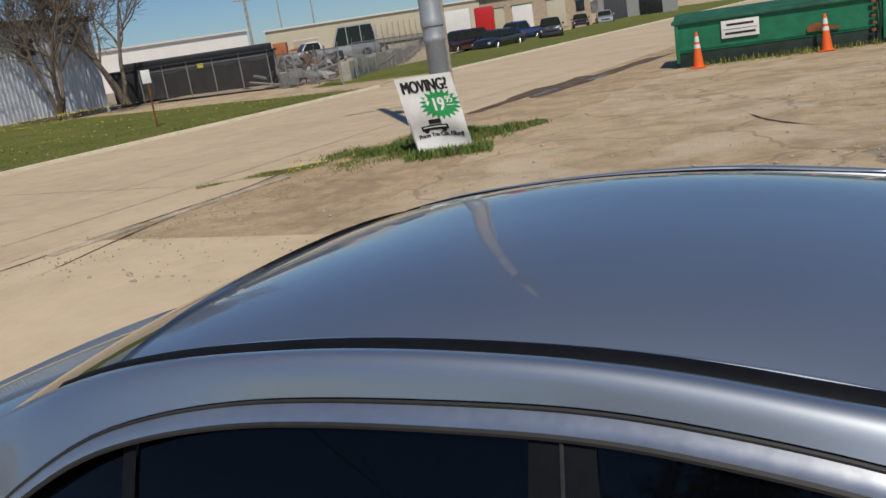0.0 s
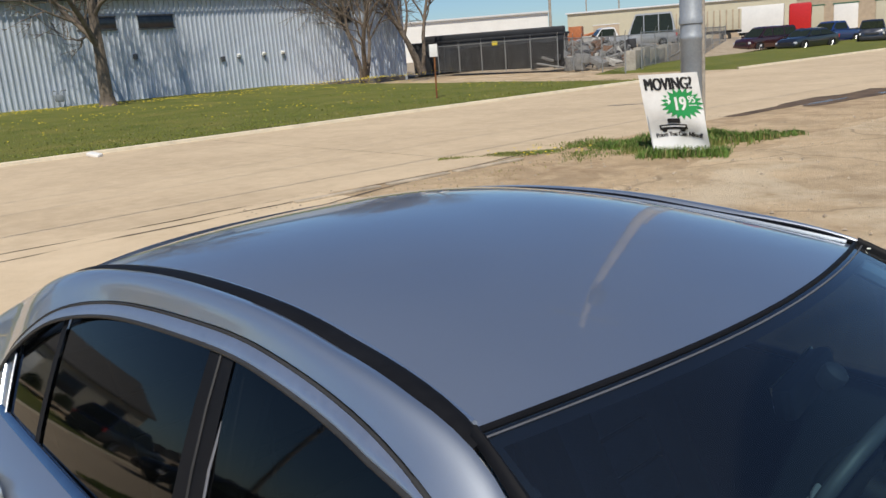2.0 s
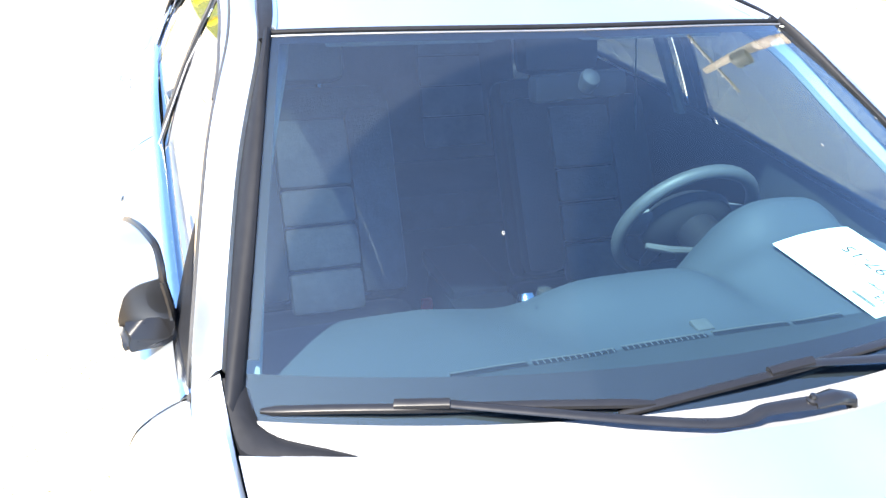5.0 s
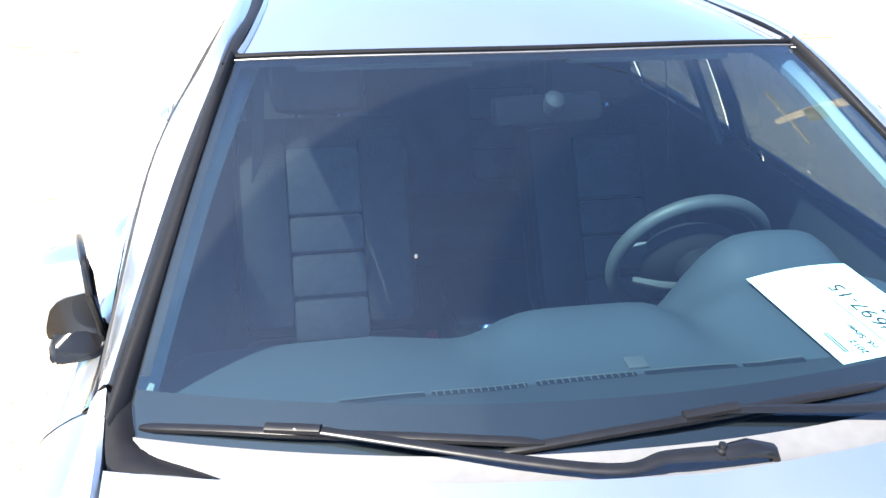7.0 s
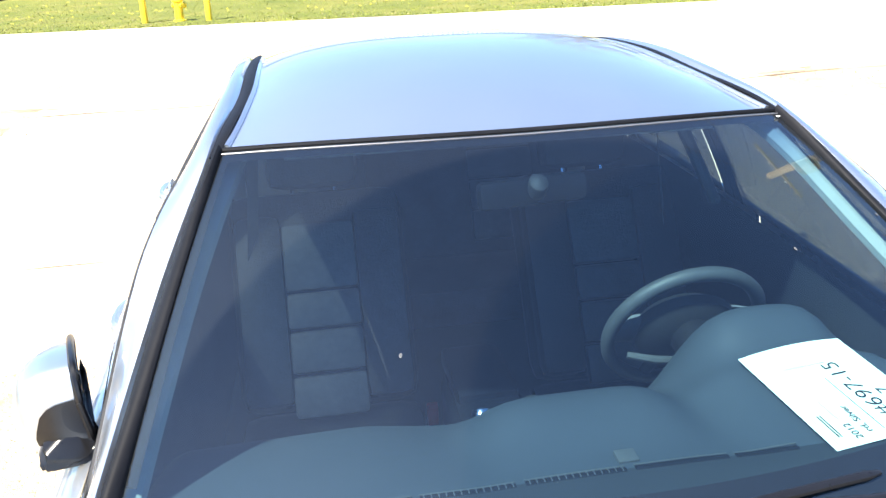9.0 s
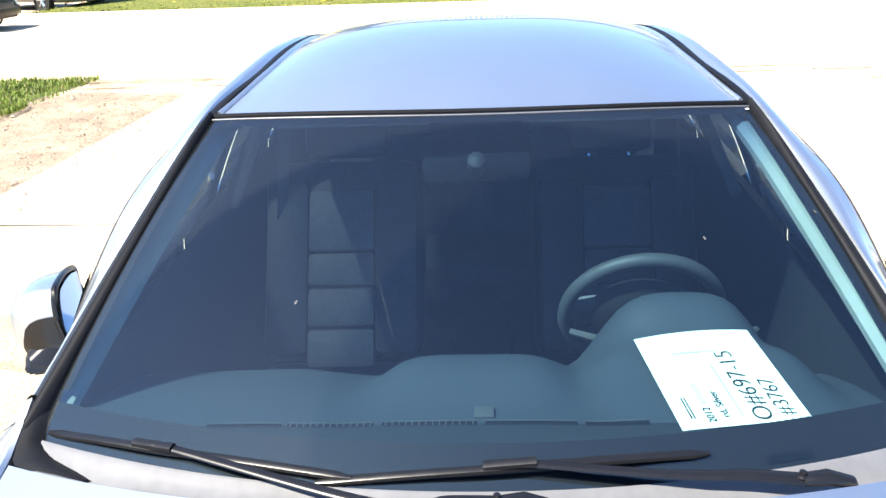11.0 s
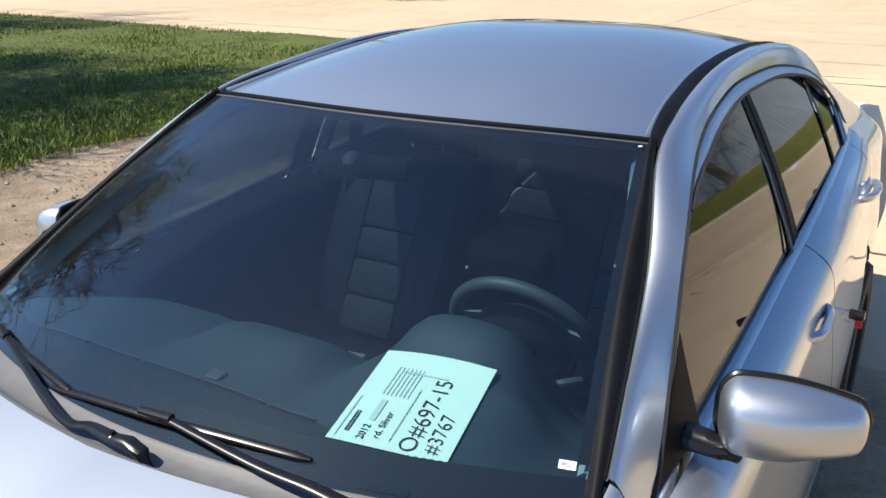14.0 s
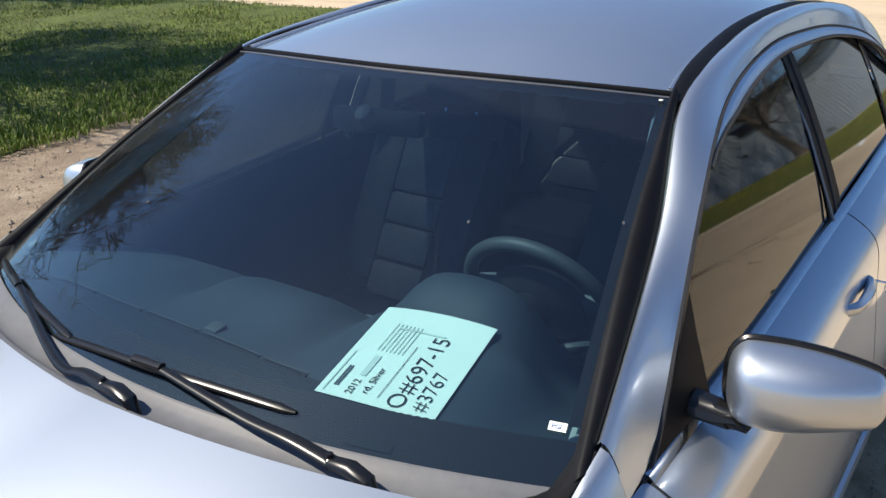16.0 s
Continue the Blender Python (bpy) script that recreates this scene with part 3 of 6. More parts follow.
for s in (-1, 1):
    m = pose(.671, .826, 0, 0, 0, 15.3) if s > 0 else pose(.686, -.802, 0, 0, 0, -15.3 - 59.5)

    def shell(v, n, out=0.0):
        """A point of the housing: v along its length, n = 0 to 14 round the section from the top rim to the bottom rim."""
        zt, zb, dep, k = mirror_section(v)
        if s < 0:
            zt, zb, dep = zt + .005, zb - .022, dep * 1.2
        mid, h = (zt + zb) / 2, (zt - zb) / 2 * (.30 + .70 * k) + out
        a = math.pi / 2 - math.pi * n / 14
        ca, sa = math.cos(a), math.sin(a)
        bulge = (dep * (.25 + .75 * k) + out) * abs(ca) ** .75 * (1.0 if sa > -.2 else 1.0 - .22 * (abs(sa) - .2))
        return m @ Vector((bulge + .004 * sa, s * (v * .216 - (out if v < .1 else 0)), mid + h * math.copysign(abs(sa) ** .72, sa))), mid, h

    rows, rim, face = [], [], []
    for i in range(25):
        v = .5 - .5 * math.cos(math.pi * i / 24)
        rows.append([shell(v, n)[0] for n in range(15)])
        _, mid, h = shell(v, 0)
        y = s * v * .216
        rim.append([m @ Vector((-.001, y, mid + h * q)) for q in (1.0, .86)] + [m @ Vector((-.012, y * .985 + s * .002, mid + h * .84))])
        face.append([m @ Vector((-.004, s * (.010 + v * .196), mid + h * .90 * q)) for q in (1, .5, 0, -.5, -1)])
    bm = grid(rows)
    for e in (rows[0], rows[-1]):
        bm.faces.new([bm.verts.new(p) for p in e])
    bmesh.ops.remove_doubles(bm, verts=bm.verts, dist=.0002)
    mir = part("door_mirror", bm, SILVER, car, "body-coloured door mirror" if s > 0 else "body-coloured door mirror, folded back")
    edge = [r[0] for r in rows] + [r[-1] for r in rows][::-1]
    part("mirror_rim", tube(edge + [edge[0]], .0065, 8, caps=False), SATIN, mir, "black mirror rim")
    part("mirror_glass", grid(face), MIRRORGL, mir, "mirror glass")
    reach, first = (.30, .6) if s < 0 else (.62, 12.3)
    cover = []
    for i in range(15):
        v = .001 + reach * (i / 14) ** 1.6
        n0 = first + (13.6 - first) * (i / 14) ** (.5 if s < 0 else 1.3)
        cover.append([shell(v, n0 + (14 - n0) * k / 10, .0022)[0] for k in range(11)])
    lower = grid(cover)
    lower.faces.new([lower.verts.new(p) for p in cover[0]])
    part("mirror_base_cover", lower, SATIN, mir, "black lower cover of the mirror housing")
    hull = bmesh.new()
    if s > 0:
        pts = [(.72, .778, 1.018), (.66, .778, 1.018), (.71, .776, 1.05), (.665, .776, 1.05), (.72, .88, 1.016), (.665, .885, 1.016), (.708, .86, 1.042), (.67, .86, 1.042)]
    else:
        pts = [(.66, -.785, 1.05), (.66, -.78, 1.00), (.705, -.79, 1.000), (.722, -.870, .992), (.720, -.880, 1.02), (.675, -.875, 1.06), (.60, -.875, .998), (.60, -.82, 1.002), (.68, -.82, 1.07)]
    for p in pts:
        hull.verts.new(p)
    bmesh.ops.convex_hull(hull, input=hull.verts)
    bmesh.ops.bevel(hull, geom=hull.edges[:], offset=.009, segments=3, affect="EDGES", clamp_overlap=True)
    part("mirror_foot", hull, SATIN, mir, "black mirror foot")

# wipers
def wiper(pivot, joint, tip, tail, elbow):
    P, J, T, E_, K = (Vector(p) for p in (pivot, joint, tip, tail, elbow))
    base = part("wiper", tube([P + Vector((0, .045, -.012)), P + Vector((0, .03, .014)), P + Vector((0, 0, .022)), P + Vector((0, -.035, .018))], [.007, .013, .0145, .012], 10, flat=.70, up=(0, 0, 1)), SATIN, car, "satin black wiper with arm and blade")
    arm = smooth_path([P + Vector((0, -.03, .018)), P.lerp(K, .5) + Vector((0, 0, .012)), K, J + Vector((0, 0, .016))], 8)
    n = len(arm)
    part("arm", tube(arm, [.0125 - .0055 * k / (n - 1) for k in range(n)], 10, flat=.42, up=(.25, 0, 1)), SATIN, base)
    pts = smooth_path([T, T.lerp(J, .5) + Vector((.003, 0, .006)), J + Vector((0, 0, .006)), J.lerp(E_, .5) + Vector((.003, 0, .006)), E_], 6)
    n = len(pts)
    part("blade", tube(pts, [.004] + [.0075] * (n - 2) + [.0035], 8, flat=.75, up=(.4, 0, 1)), SATIN, base)
    part("blade_lip", tube([p - Vector((.004, 0, .009)) for p in pts], .0032, 5), RUBBER, base)
    d = (T - J).normalized()
    part("pivot_bolt", lathe([(.0005, .011), (.0050, .010), (.0055, .004), (.0085, .002), (.0085, -.006)], 12, Matrix.Translation(P + Vector((0, -.036, .022)))), SATIN, base)
    part("blade_clip", tube([J - d * .035 + Vector((0, 0, .014)), J + d * .04 + Vector((0, 0, .012))], .0082, 8, flat=.75, up=(.4, 0, 1)), SATIN, base)


wiper((1.125, .480, 1.030), (1.120, .046, 1.060), (1.119, -.233, 1.042), (1.075, .33, 1.058), (1.128, .26, 1.060))
wiper((1.190, .060, 1.042), (1.048, -.490, 1.046), (.969, -.696, 1.032), (1.122, -.18, 1.052), (1.175, -.14, 1.048))

# cabin
def glass_z(x, y):
    """Height of the windshield over a spot of the plan."""
    w = .8
    for _ in range(6):
        v = max(-1, min(1, y / (.576 + .158 * w)))
        x0, x1 = .318 + .085 * (1 - v * v), .985 + .175 * (1 - v * v)
        w = max(0, min(1, (x - x0 - .010 * math.sin(math.pi * w)) / (x1 - x0)))
    return wind(v, w).z


def dash_z(x, y):
    u = min(1, max(0, (x - .58) / .45))
    z = .885 + .175 * u ** .62 - .02 * y * y
    z += (.036 if y < 0 else .018) * min(1, max(0, (abs(y) - .12) / .24)) * (1 - u) ** .8
    z += .172 * math.exp(-((y - .37) / .162) ** 4) * math.exp(-((x - .66) / .13) ** 2)
    z += .072 * math.exp(-((y + .004) / .172) ** 6) * math.exp(-((x - .77) / .13) ** 2)
    # the pad on which the sheet lies
    z += max(0, 1.0682 - .1638 * (x - .882) - z) * math.exp(-((y - .39) / .19) ** 6) * min(1, max(0, (1.05 - x) / .05)) * min(1, max(0, (x - .72) / .07))
    return min(z, 1.058 + .30 * max(0, 1.0 - x), glass_z(x, y) - .024)


def dash_rows(u0, u1, n):
    """Rows of the dashboard's top: u = 1 at the vent line, 2 at the glass."""
    out = []
    for i in range(n + 1):
        u, r = u0 + (u1 - u0) * i / n, []
        for v in [k / 30 - 1 for k in range(61)]:
            xe = .97 + .15 * (1 - v * v)
            xm = min(.984, xe - .006)
            x = .58 + (xm - .58) * u if u <= 1 else xm + (xe - xm) * (u - 1)
            drop = .05 * max(0, abs(v) - .93) / .07
            r.append((x, v * .712, dash_z(x, v * .712) - drop * drop * 14))
        out.append(r)
    return out


dash = part("dashboard", grid(dash_rows(0, 1, 22)), simple("dashboard_plastic", (0.038, 0.047, 0.060), 0.6, vary=0.04, bump=0.10, bscale=320, Specular_IOR_Level=0.2), car, "dark moulded dashboard")
part("dash_front", grid(dash_rows(1, 2, 6)), simple("dull_dash_edge", (0.024, 0.028, 0.034), 0.7, vary=0.05, Specular_IOR_Level=0.15), dash, "black front edge of the dashboard")
for y0, y1, fins in ((-.43, -.312, 0), (-.302, -.166, 1), (-.152, -.004, 1), (.010, .152, 0), (.164, .262, 0)):
    ys = np.linspace(y0, y1, 9)
    part("defroster_lip", tube([(.978, y, dash_z(.978, y) + .0016) for y in ys], .0016, 6), CABIN, dash, "pale lip of the defroster vent")
    part("defroster_slot", tube([(.987, y, dash_z(.987, y) + .0008) for y in ys], .0060, 6, flat=.3), BLACK, dash)
    for y in (np.arange(y0 + .006, y1, .0105) if fins else ()):
        part("vent_fin", box((.986, y, dash_z(.986, y) + .0020), (.010, .0018, .002)), CABIN, dash)
part("light_sensor", box((.955, .008, dash_z(.955, .008) + .003), (.028, .032, .007), .003, pose(0, 0, 0, 0, 6, 0)), CABIN, dash, "small square light sensor")
part("dash_face", grid([[(.58 - .04 * w + .05 * w * w, v * .70, dash_z(.58, v * .70) - .36 * w) for v in [k / 24 - 1 for k in range(49)]] for w in [k / 5 for k in range(6)]]), CABIN_D, dash)
wheel_m = pose(.400, .356, .967, 0, -65, 0)
bm = bmesh.new()
add_grid(bm, [[wheel_m @ Vector(((.168 + .016 * math.cos(b)) * math.cos(a), (.168 + .016 * math.cos(b)) * math.sin(a), .016 * math.sin(b))) for b in [2 * math.pi * j / 10 for j in range(10)]] for a in [2 * math.pi * k / 44 for k in range(44)]], close_u=True, close_v=True)
sw = part("steering_wheel", bm, CABIN, car, "dark leather steering wheel")
bm = lathe([(.0005, -.03), (.075, -.028), (.108, -.012), (.112, .010), (.088, .034), (.045, .050), (.0005, .054)], 24, wheel_m @ Matrix.Diagonal((.86, 1.05, 1, 1)))
part("wheel_hub", bm, CABIN_D, sw)
SPOKE = simple("satin_grey_spoke", (.24, .25, .26), .30, .3, vary=.06)
for dx, dy, r0 in ((.06, 1, .046), (.06, -1, .046), (-.90, .36, .026), (-.90, -.36, .026)):
    d = Vector((dx, dy, 0)).normalized()
    part("wheel_spoke", tube([wheel_m @ (d * q + Vector((0, 0, zz))) for q, zz in ((.07, .010), (.120, .004), (.166, 0))], [r0, r0 * .80, r0 * .62], 10, flat=.40, up=wheel_m.to_3x3() @ Vector((0, 0, 1))), CABIN, sw)
    if dx > 0:
        for o in (.016, -.022):
            part("spoke_trim", tube([wheel_m @ (d * q + Vector((o, 0, zz))) for q, zz in ((.09, .026), (.122, .020), (.152, .012))], [.010, .011, .008], 8, flat=.6), SPOKE, sw, "satin grey spoke trim")
part("column", tube([(.44, .36, .965), (.66, .36, .90)], .05, 10), BLACK, car)
part("stalk", tube([(.52, .31, .955), (.52, .24, .965), (.50, .19, .972)], [.008, .009, .007], 8), CABIN, car)
part("stalk", tube(smooth_path([(.575, .43, .955), (.600, .492, .990), (.592, .528, 1.003), (.566, .556, 1.004)], 5), [.006] * 5 + [.0085] * 10 + [.006], 8), CABIN, car, "pale curved lever")


def seat(y, hide, panel):
    st = part("seat", box((.12, y, .50), (.52, .50, .17), .06), hide, car, "dark leather seat with pleated centre")
    m = pose(-.235, y, .86, 0, -29, 0)
    r3 = m.to_3x3().to_4x4()
    part("backrest", add_box(bmesh.new(), m.translation, (.13, .48, .60), .055, r3), hide, st)
    for s in (-1, 1):
        part("bolster", add_box(bmesh.new(), m @ Vector((.050, s * .160, -.03)), (.09, .135, .52), .040, r3), hide, st)
    for zz, hh in ((-.268, .110), (-.150, .112), (-.040, .098), (.1045, .183)):
        part("pleat", add_box(bmesh.new(), m @ Vector((.068, 0, zz)), (.044, .196, hh), .016, r3), panel, st)
    mh = pose(-.435, y, 1.205, 0, -16, 0)
    part("head_rest", add_box(bmesh.new(), mh.translation, (.11, .26, .16), .045, mh.to_3x3().to_4x4()), hide, st)
    for d in (-.06, .06):
        part("rest_post", tube([mh @ Vector((0, d, -.07)), mh @ Vector((0, d, -.16))], .006, 6), CHROME, st)


# Driver's leather darkened for its shade; passenger's panel kept pale as sunlit.
seat(.395, simple("shaded_seat_leather", (0.018, 0.019, 0.021), 0.5, vary=0.18, bump=0.4, bscale=150), LEATHER)
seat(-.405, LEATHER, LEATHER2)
part("rear_bench", box((-1.0, 0, .55), (.5, 1.25, .16), .06), LEATHER, car)
mb = pose(-1.26, 0, .86, 0, -24, 0)
rb = part("rear_backrest", add_box(bmesh.new(), mb.translation, (.14, 1.25, .60), .06, mb.to_3x3().to_4x4()), LEATHER, car)
for y in (-.33, .33):
    for zz in (-.17, -.05, .07, .19):
        part("rear_pleat", add_box(bmesh.new(), mb @ Vector((.070, y, zz)), (.03, .26, .115), .012, mb.to_3x3().to_4x4()), LEATHER2, rb)
for y in (-.36, .36):
    part("rear_head_rest", box((-1.38, y, 1.17), (.10, .24, .12), .04), LEATHER, rb)
part("parcel_shelf", box((-1.60, 0, 1.06), (.42, 1.2, .03), .01), CABIN, car)
con = part("console", box((.20, 0, .545), (.75, .20, .20), .05), BLACK, car)
part("arm_rest", box((-.10, 0, .635), (.30, .17, .06), .025), BLACK, con)
part("shift_plate", box((.37, -.015, .648), (.20, .13, .012), .005), BLACKG, con)
for y in (-.085, .055):
    part("console_trim", tube([(.27, y, .652), (.36, y, .656), (.48, y, .660)], [.004, .005, .004], 8, flat=.6), CHROME, con, "bright strip beside the gear lever")
part("gear_knob", lathe([(.0005, .06), (.018, .055), (.022, .035), (.012, .0), (.012, -.12)], 12, Matrix.Translation((.36, .03, .76))), CABIN_D, car)
part("cabin_floor", box((-.1, 0, .33), (2.4, 1.66, .04), .01), CABIN_D, car)
part("firewall", box((1.06, 0, .64), (.04, 1.38, .66), .01), CABIN, car)
part("rear_bulkhead", box((-1.50, 0, .72), (.04, 1.35, .66), .01), CABIN, car)
rows = [[(.30 - 1.50 * u, v * (ditch_at(.30 - 1.50 * u)[0] - .03), ditch_at(.30 - 1.50 * u)[1] - .03 + .035 * (1 - v * v)) for v in [k / 8 - 1 for k in range(17)]] for u in [k / 10 for k in range(11)]]
part("headliner", grid(rows), HEADLINER, car)
for s in (-1, 1):
    part("door_card", grid([[(x, s * (belt_at(x)[0] - .035 - .01 * w), belt_at(x)[1] - .004 - .72 * w) for w in (0, .06, .3, 1)] for x in np.linspace(.90, -1.30, 20)]), CABIN_D, car)
    pth = [(x - .02, s * (ditch_at(x)[0] - .028), ditch_at(x)[1] - .035) for x in np.linspace(.93, .25, 14)]
    part("pillar_lining", tube(pth, .024, 8, flat=.8), HEADLINER, car, "pale pillar lining")
    pth = [(-.22, s * (wintop_at(-.22)[0] - .05), wintop_at(-.22)[1] - .03), (-.22, s * .73, 1.05)]
    part("belt_post", tube(pth, .035, 8, flat=.5), CABIN2, car)
    part("seat_belt", tube([(-.24, s * .55, 1.30), (-.22, s * .58, 1.0), (-.20, s * .60, .62)], .022, 6, flat=.08), CABIN2, car)
    # Added strip inside the rail: keeps sun from leaking in above the windows.
    part("roof_side_lining", grid([[(x, s * (wintop_at(x)[0] - .016), wintop_at(x)[1] - .034), (x, s * (wintop_at(x)[0] - .018), wintop_at(x)[1] - .004), (x, s * (ditch_at(x)[0] - .012), ditch_at(x)[1] - .022), (x, s * (ditch_at(x)[0] - .050), ditch_at(x)[1] - .022)] for x in np.linspace(.30, -1.30, 36)]), CABIN2, car, "grey side edge of the roof lining")
    part("sun_visor", box((.20, s * .28, 1.395), (.15, .36, .018), .007, pose(0, 0, 0, 0, 12, 0)), HEADLINER, car)
rv = part("inner_mirror", add_box(bmesh.new(), (.47, .0, 1.325), (.035, .22, .055), .016, pose(0, 0, 0, 0, -12, 8).to_3x3().to_4x4()), BLACK, car, "dark rear-view mirror")
part("mirror_face", add_box(bmesh.new(), (.4525, .0, 1.328), (.004, .200, .040), .0, pose(0, 0, 0, 0, -12, 8).to_3x3().to_4x4()), MIRRORGL, rv)
part("mirror_mount", lathe([(.0005, .020), (.010, .019), (.0175, .012), (.019, 0), (.015, -.020)], 18, pose(.512, 0, 1.345, 0, 35, 0) @ Matrix.Diagonal((1.15, 1, 1, 1))), simple("brown_grey_sensor_cover", (.030, .027, .026), .7, vary=.08), rv, "brown-grey mirror mount cover")
part("buckle", box((.03, -.15, .61), (.022, .030, .06), .006), RED, car, "red seat belt buckle")
part("buckle_stalk", box((.03, -.15, .55), (.018, .024, .07), .005), CABIN, car)
part("console_knob", lathe([(.0005, .022), (.016, .020), (.021, .010), (.021, -.012), (.015, -.03)], 18, pose(.600, -.132, .926, 0, -30, 0)), CHROME, car, "bright round knob")
part("glass_mark", lathe([(.0005, .0012), (.004, .001), (.0045, 0)], 10, Matrix.Translation(wind(.972, .030) + Vector((.002, 0, .004)))), PAPER, car, "small pale round mark on the glass")

part("number_slot", grid([[wind(v, w) - Vector((.0008, 0, .0016)) for v in np.linspace(.57, .67, 7)] for w in (.946, .954, .961)]), BLACK, car, "dark slot for the chassis number")
# chips and droppings on the glass
SPECK = simple("grey_dropping", (.07, .075, .08), .9, vary=.2)
for v, w, r in ((-.45, .607, .0026), (.61, .465, .0024), (.97, .415, .0024)):
    n_ = (wind(v + .01, w) - wind(v - .01, w)).cross(wind(v, w + .01) - wind(v, w - .01)).normalized()
    n_ = n_ if n_.z > 0 else -n_
    part("glass_speck", lathe([(.0005, .0010), (r * .6, .0008), (r, .0001)], 9, Matrix.Translation(wind(v, w) + n_ * .0012) @ n_.to_track_quat("Z", "Y").to_matrix().to_4x4() @ Matrix.Diagonal((1, 1.7, 1, 1))), SPECK, car, "pale speck on the windshield")
# papers and keys
sheet = thing("work_order_sheet", (.882, .390, 1.0745), "pale printed work-order sheet lying on the dashboard", "paper", rz=9)
PL, PW, PT = .232, .206, math.tan(radians(9.3))
rows = []
for i in range(11):
    u = i / 10 - .5
    rows.append([(u * PL, v * PW, -u * PL * PT + .007 * max(0, -u - .33) * 5.9 * (1 - 4 * v * v)) for v in [k / 8 - .5 for k in range(9)]])
solid(part("page", grid(rows), PAPER, sheet), .0004, 1)


def on_sheet(x, y):
    """A spot on the page; lines run from the windshield towards the cabin."""
    return pose(x, y, -x * PT + .0016, 0, -9.3, 180)


text_mesh("lettering", "O#697-15", .043, .0002, INK, sheet, on_sheet(.112, .046), sx=.98, bold=-.0005)
text_mesh("lettering", "#3767", .036, .0002, INK, sheet, on_sheet(.106, .082), sx=.98, bold=-.0005)
text_mesh("lettering", "2012", .0175, .0002, INK, sheet, on_sheet(.106, -.044))
part("brand_bar", box((0, 0, 0), (.052, .011, .0003)), FAINT, sheet, at=on_sheet(.036, -.049))
text_mesh("lettering", "rd, Silver", .0175, .0002, INK, sheet, on_sheet(.098, -.020))
for k in range(7):
    part("print_line", box((0, 0, 0), (.075, .0018, .0003)), FAINT, sheet, at=on_sheet(-.040, -.060 + k * .0075))
part("print_line", box((0, 0, 0), (.10, .0025, .0003)), FAINT, sheet, at=on_sheet(.06, -.092))
for k in range(2):
    part("print_line", box((0, 0, 0), (.050, .0022, .0003)), INK, sheet, at=on_sheet(.070, -.080 + k * .005))
part("print_line", box((0, 0, 0), (.130, .0010, .0003)), INK, sheet, at=on_sheet(.035, .000))
part("print_line", box((0, 0, 0), (.0035, .085, .0003)), FAINT, sheet, at=on_sheet(-.066, -.01))
stick = thing("glass_sticker", (.918, .677, glass_z(.918, .677) + .003), "small blue and white glass sticker", "sticker", rz=14)
mst = pose(0, 0, 0, 0, 28, 0) @ pose(0, 0, 0, 0, 0, 90)
part("label_face", box((0, 0, 0), (.0255, .0140, .0006)), PAPER, stick, at=mst)
text_mesh("lettering", "PGI", .0095, .0003, simple("blue_ink", (.03, .08, .35), .5), stick, mst @ Matrix.Translation((-.0086, -.0034, .0008)))
note = thing("paper_note", (.085, -.385, .5885), "white paper slip on the passenger seat", "paper", rz=8)
part("page", box((0, 0, 0), (.035, .09, .0006)), PAPER, note)
keys = thing("car_keys", (-.116, .885, .955), "black key fob with red tag hanging from the driver's door lock", "key")
part("key_blade", tube([(0, -.03, 0), (0, .045, 0)], .004, 6, flat=.5), CHROME, keys)
part("key_ring", tube([Vector((0, .05 + .014 * math.cos(a), -.012 + .014 * math.sin(a))) for a in [k * .35 for k in range(19)]], .0016, 5), CHROME, keys)
part("fob", box((0, .066, -.006), (.015, .036, .024), .007), BLACKG, keys, "black remote fob")
part("tag", box((-.006, .072, -.030), (.005, .016, .022), .002), RED, keys, "red tag")


# ---- ground ----
def near_x(y):
    return -9.35 + .06 * y


def far_x(y):
    return -20.9 + .06 * y


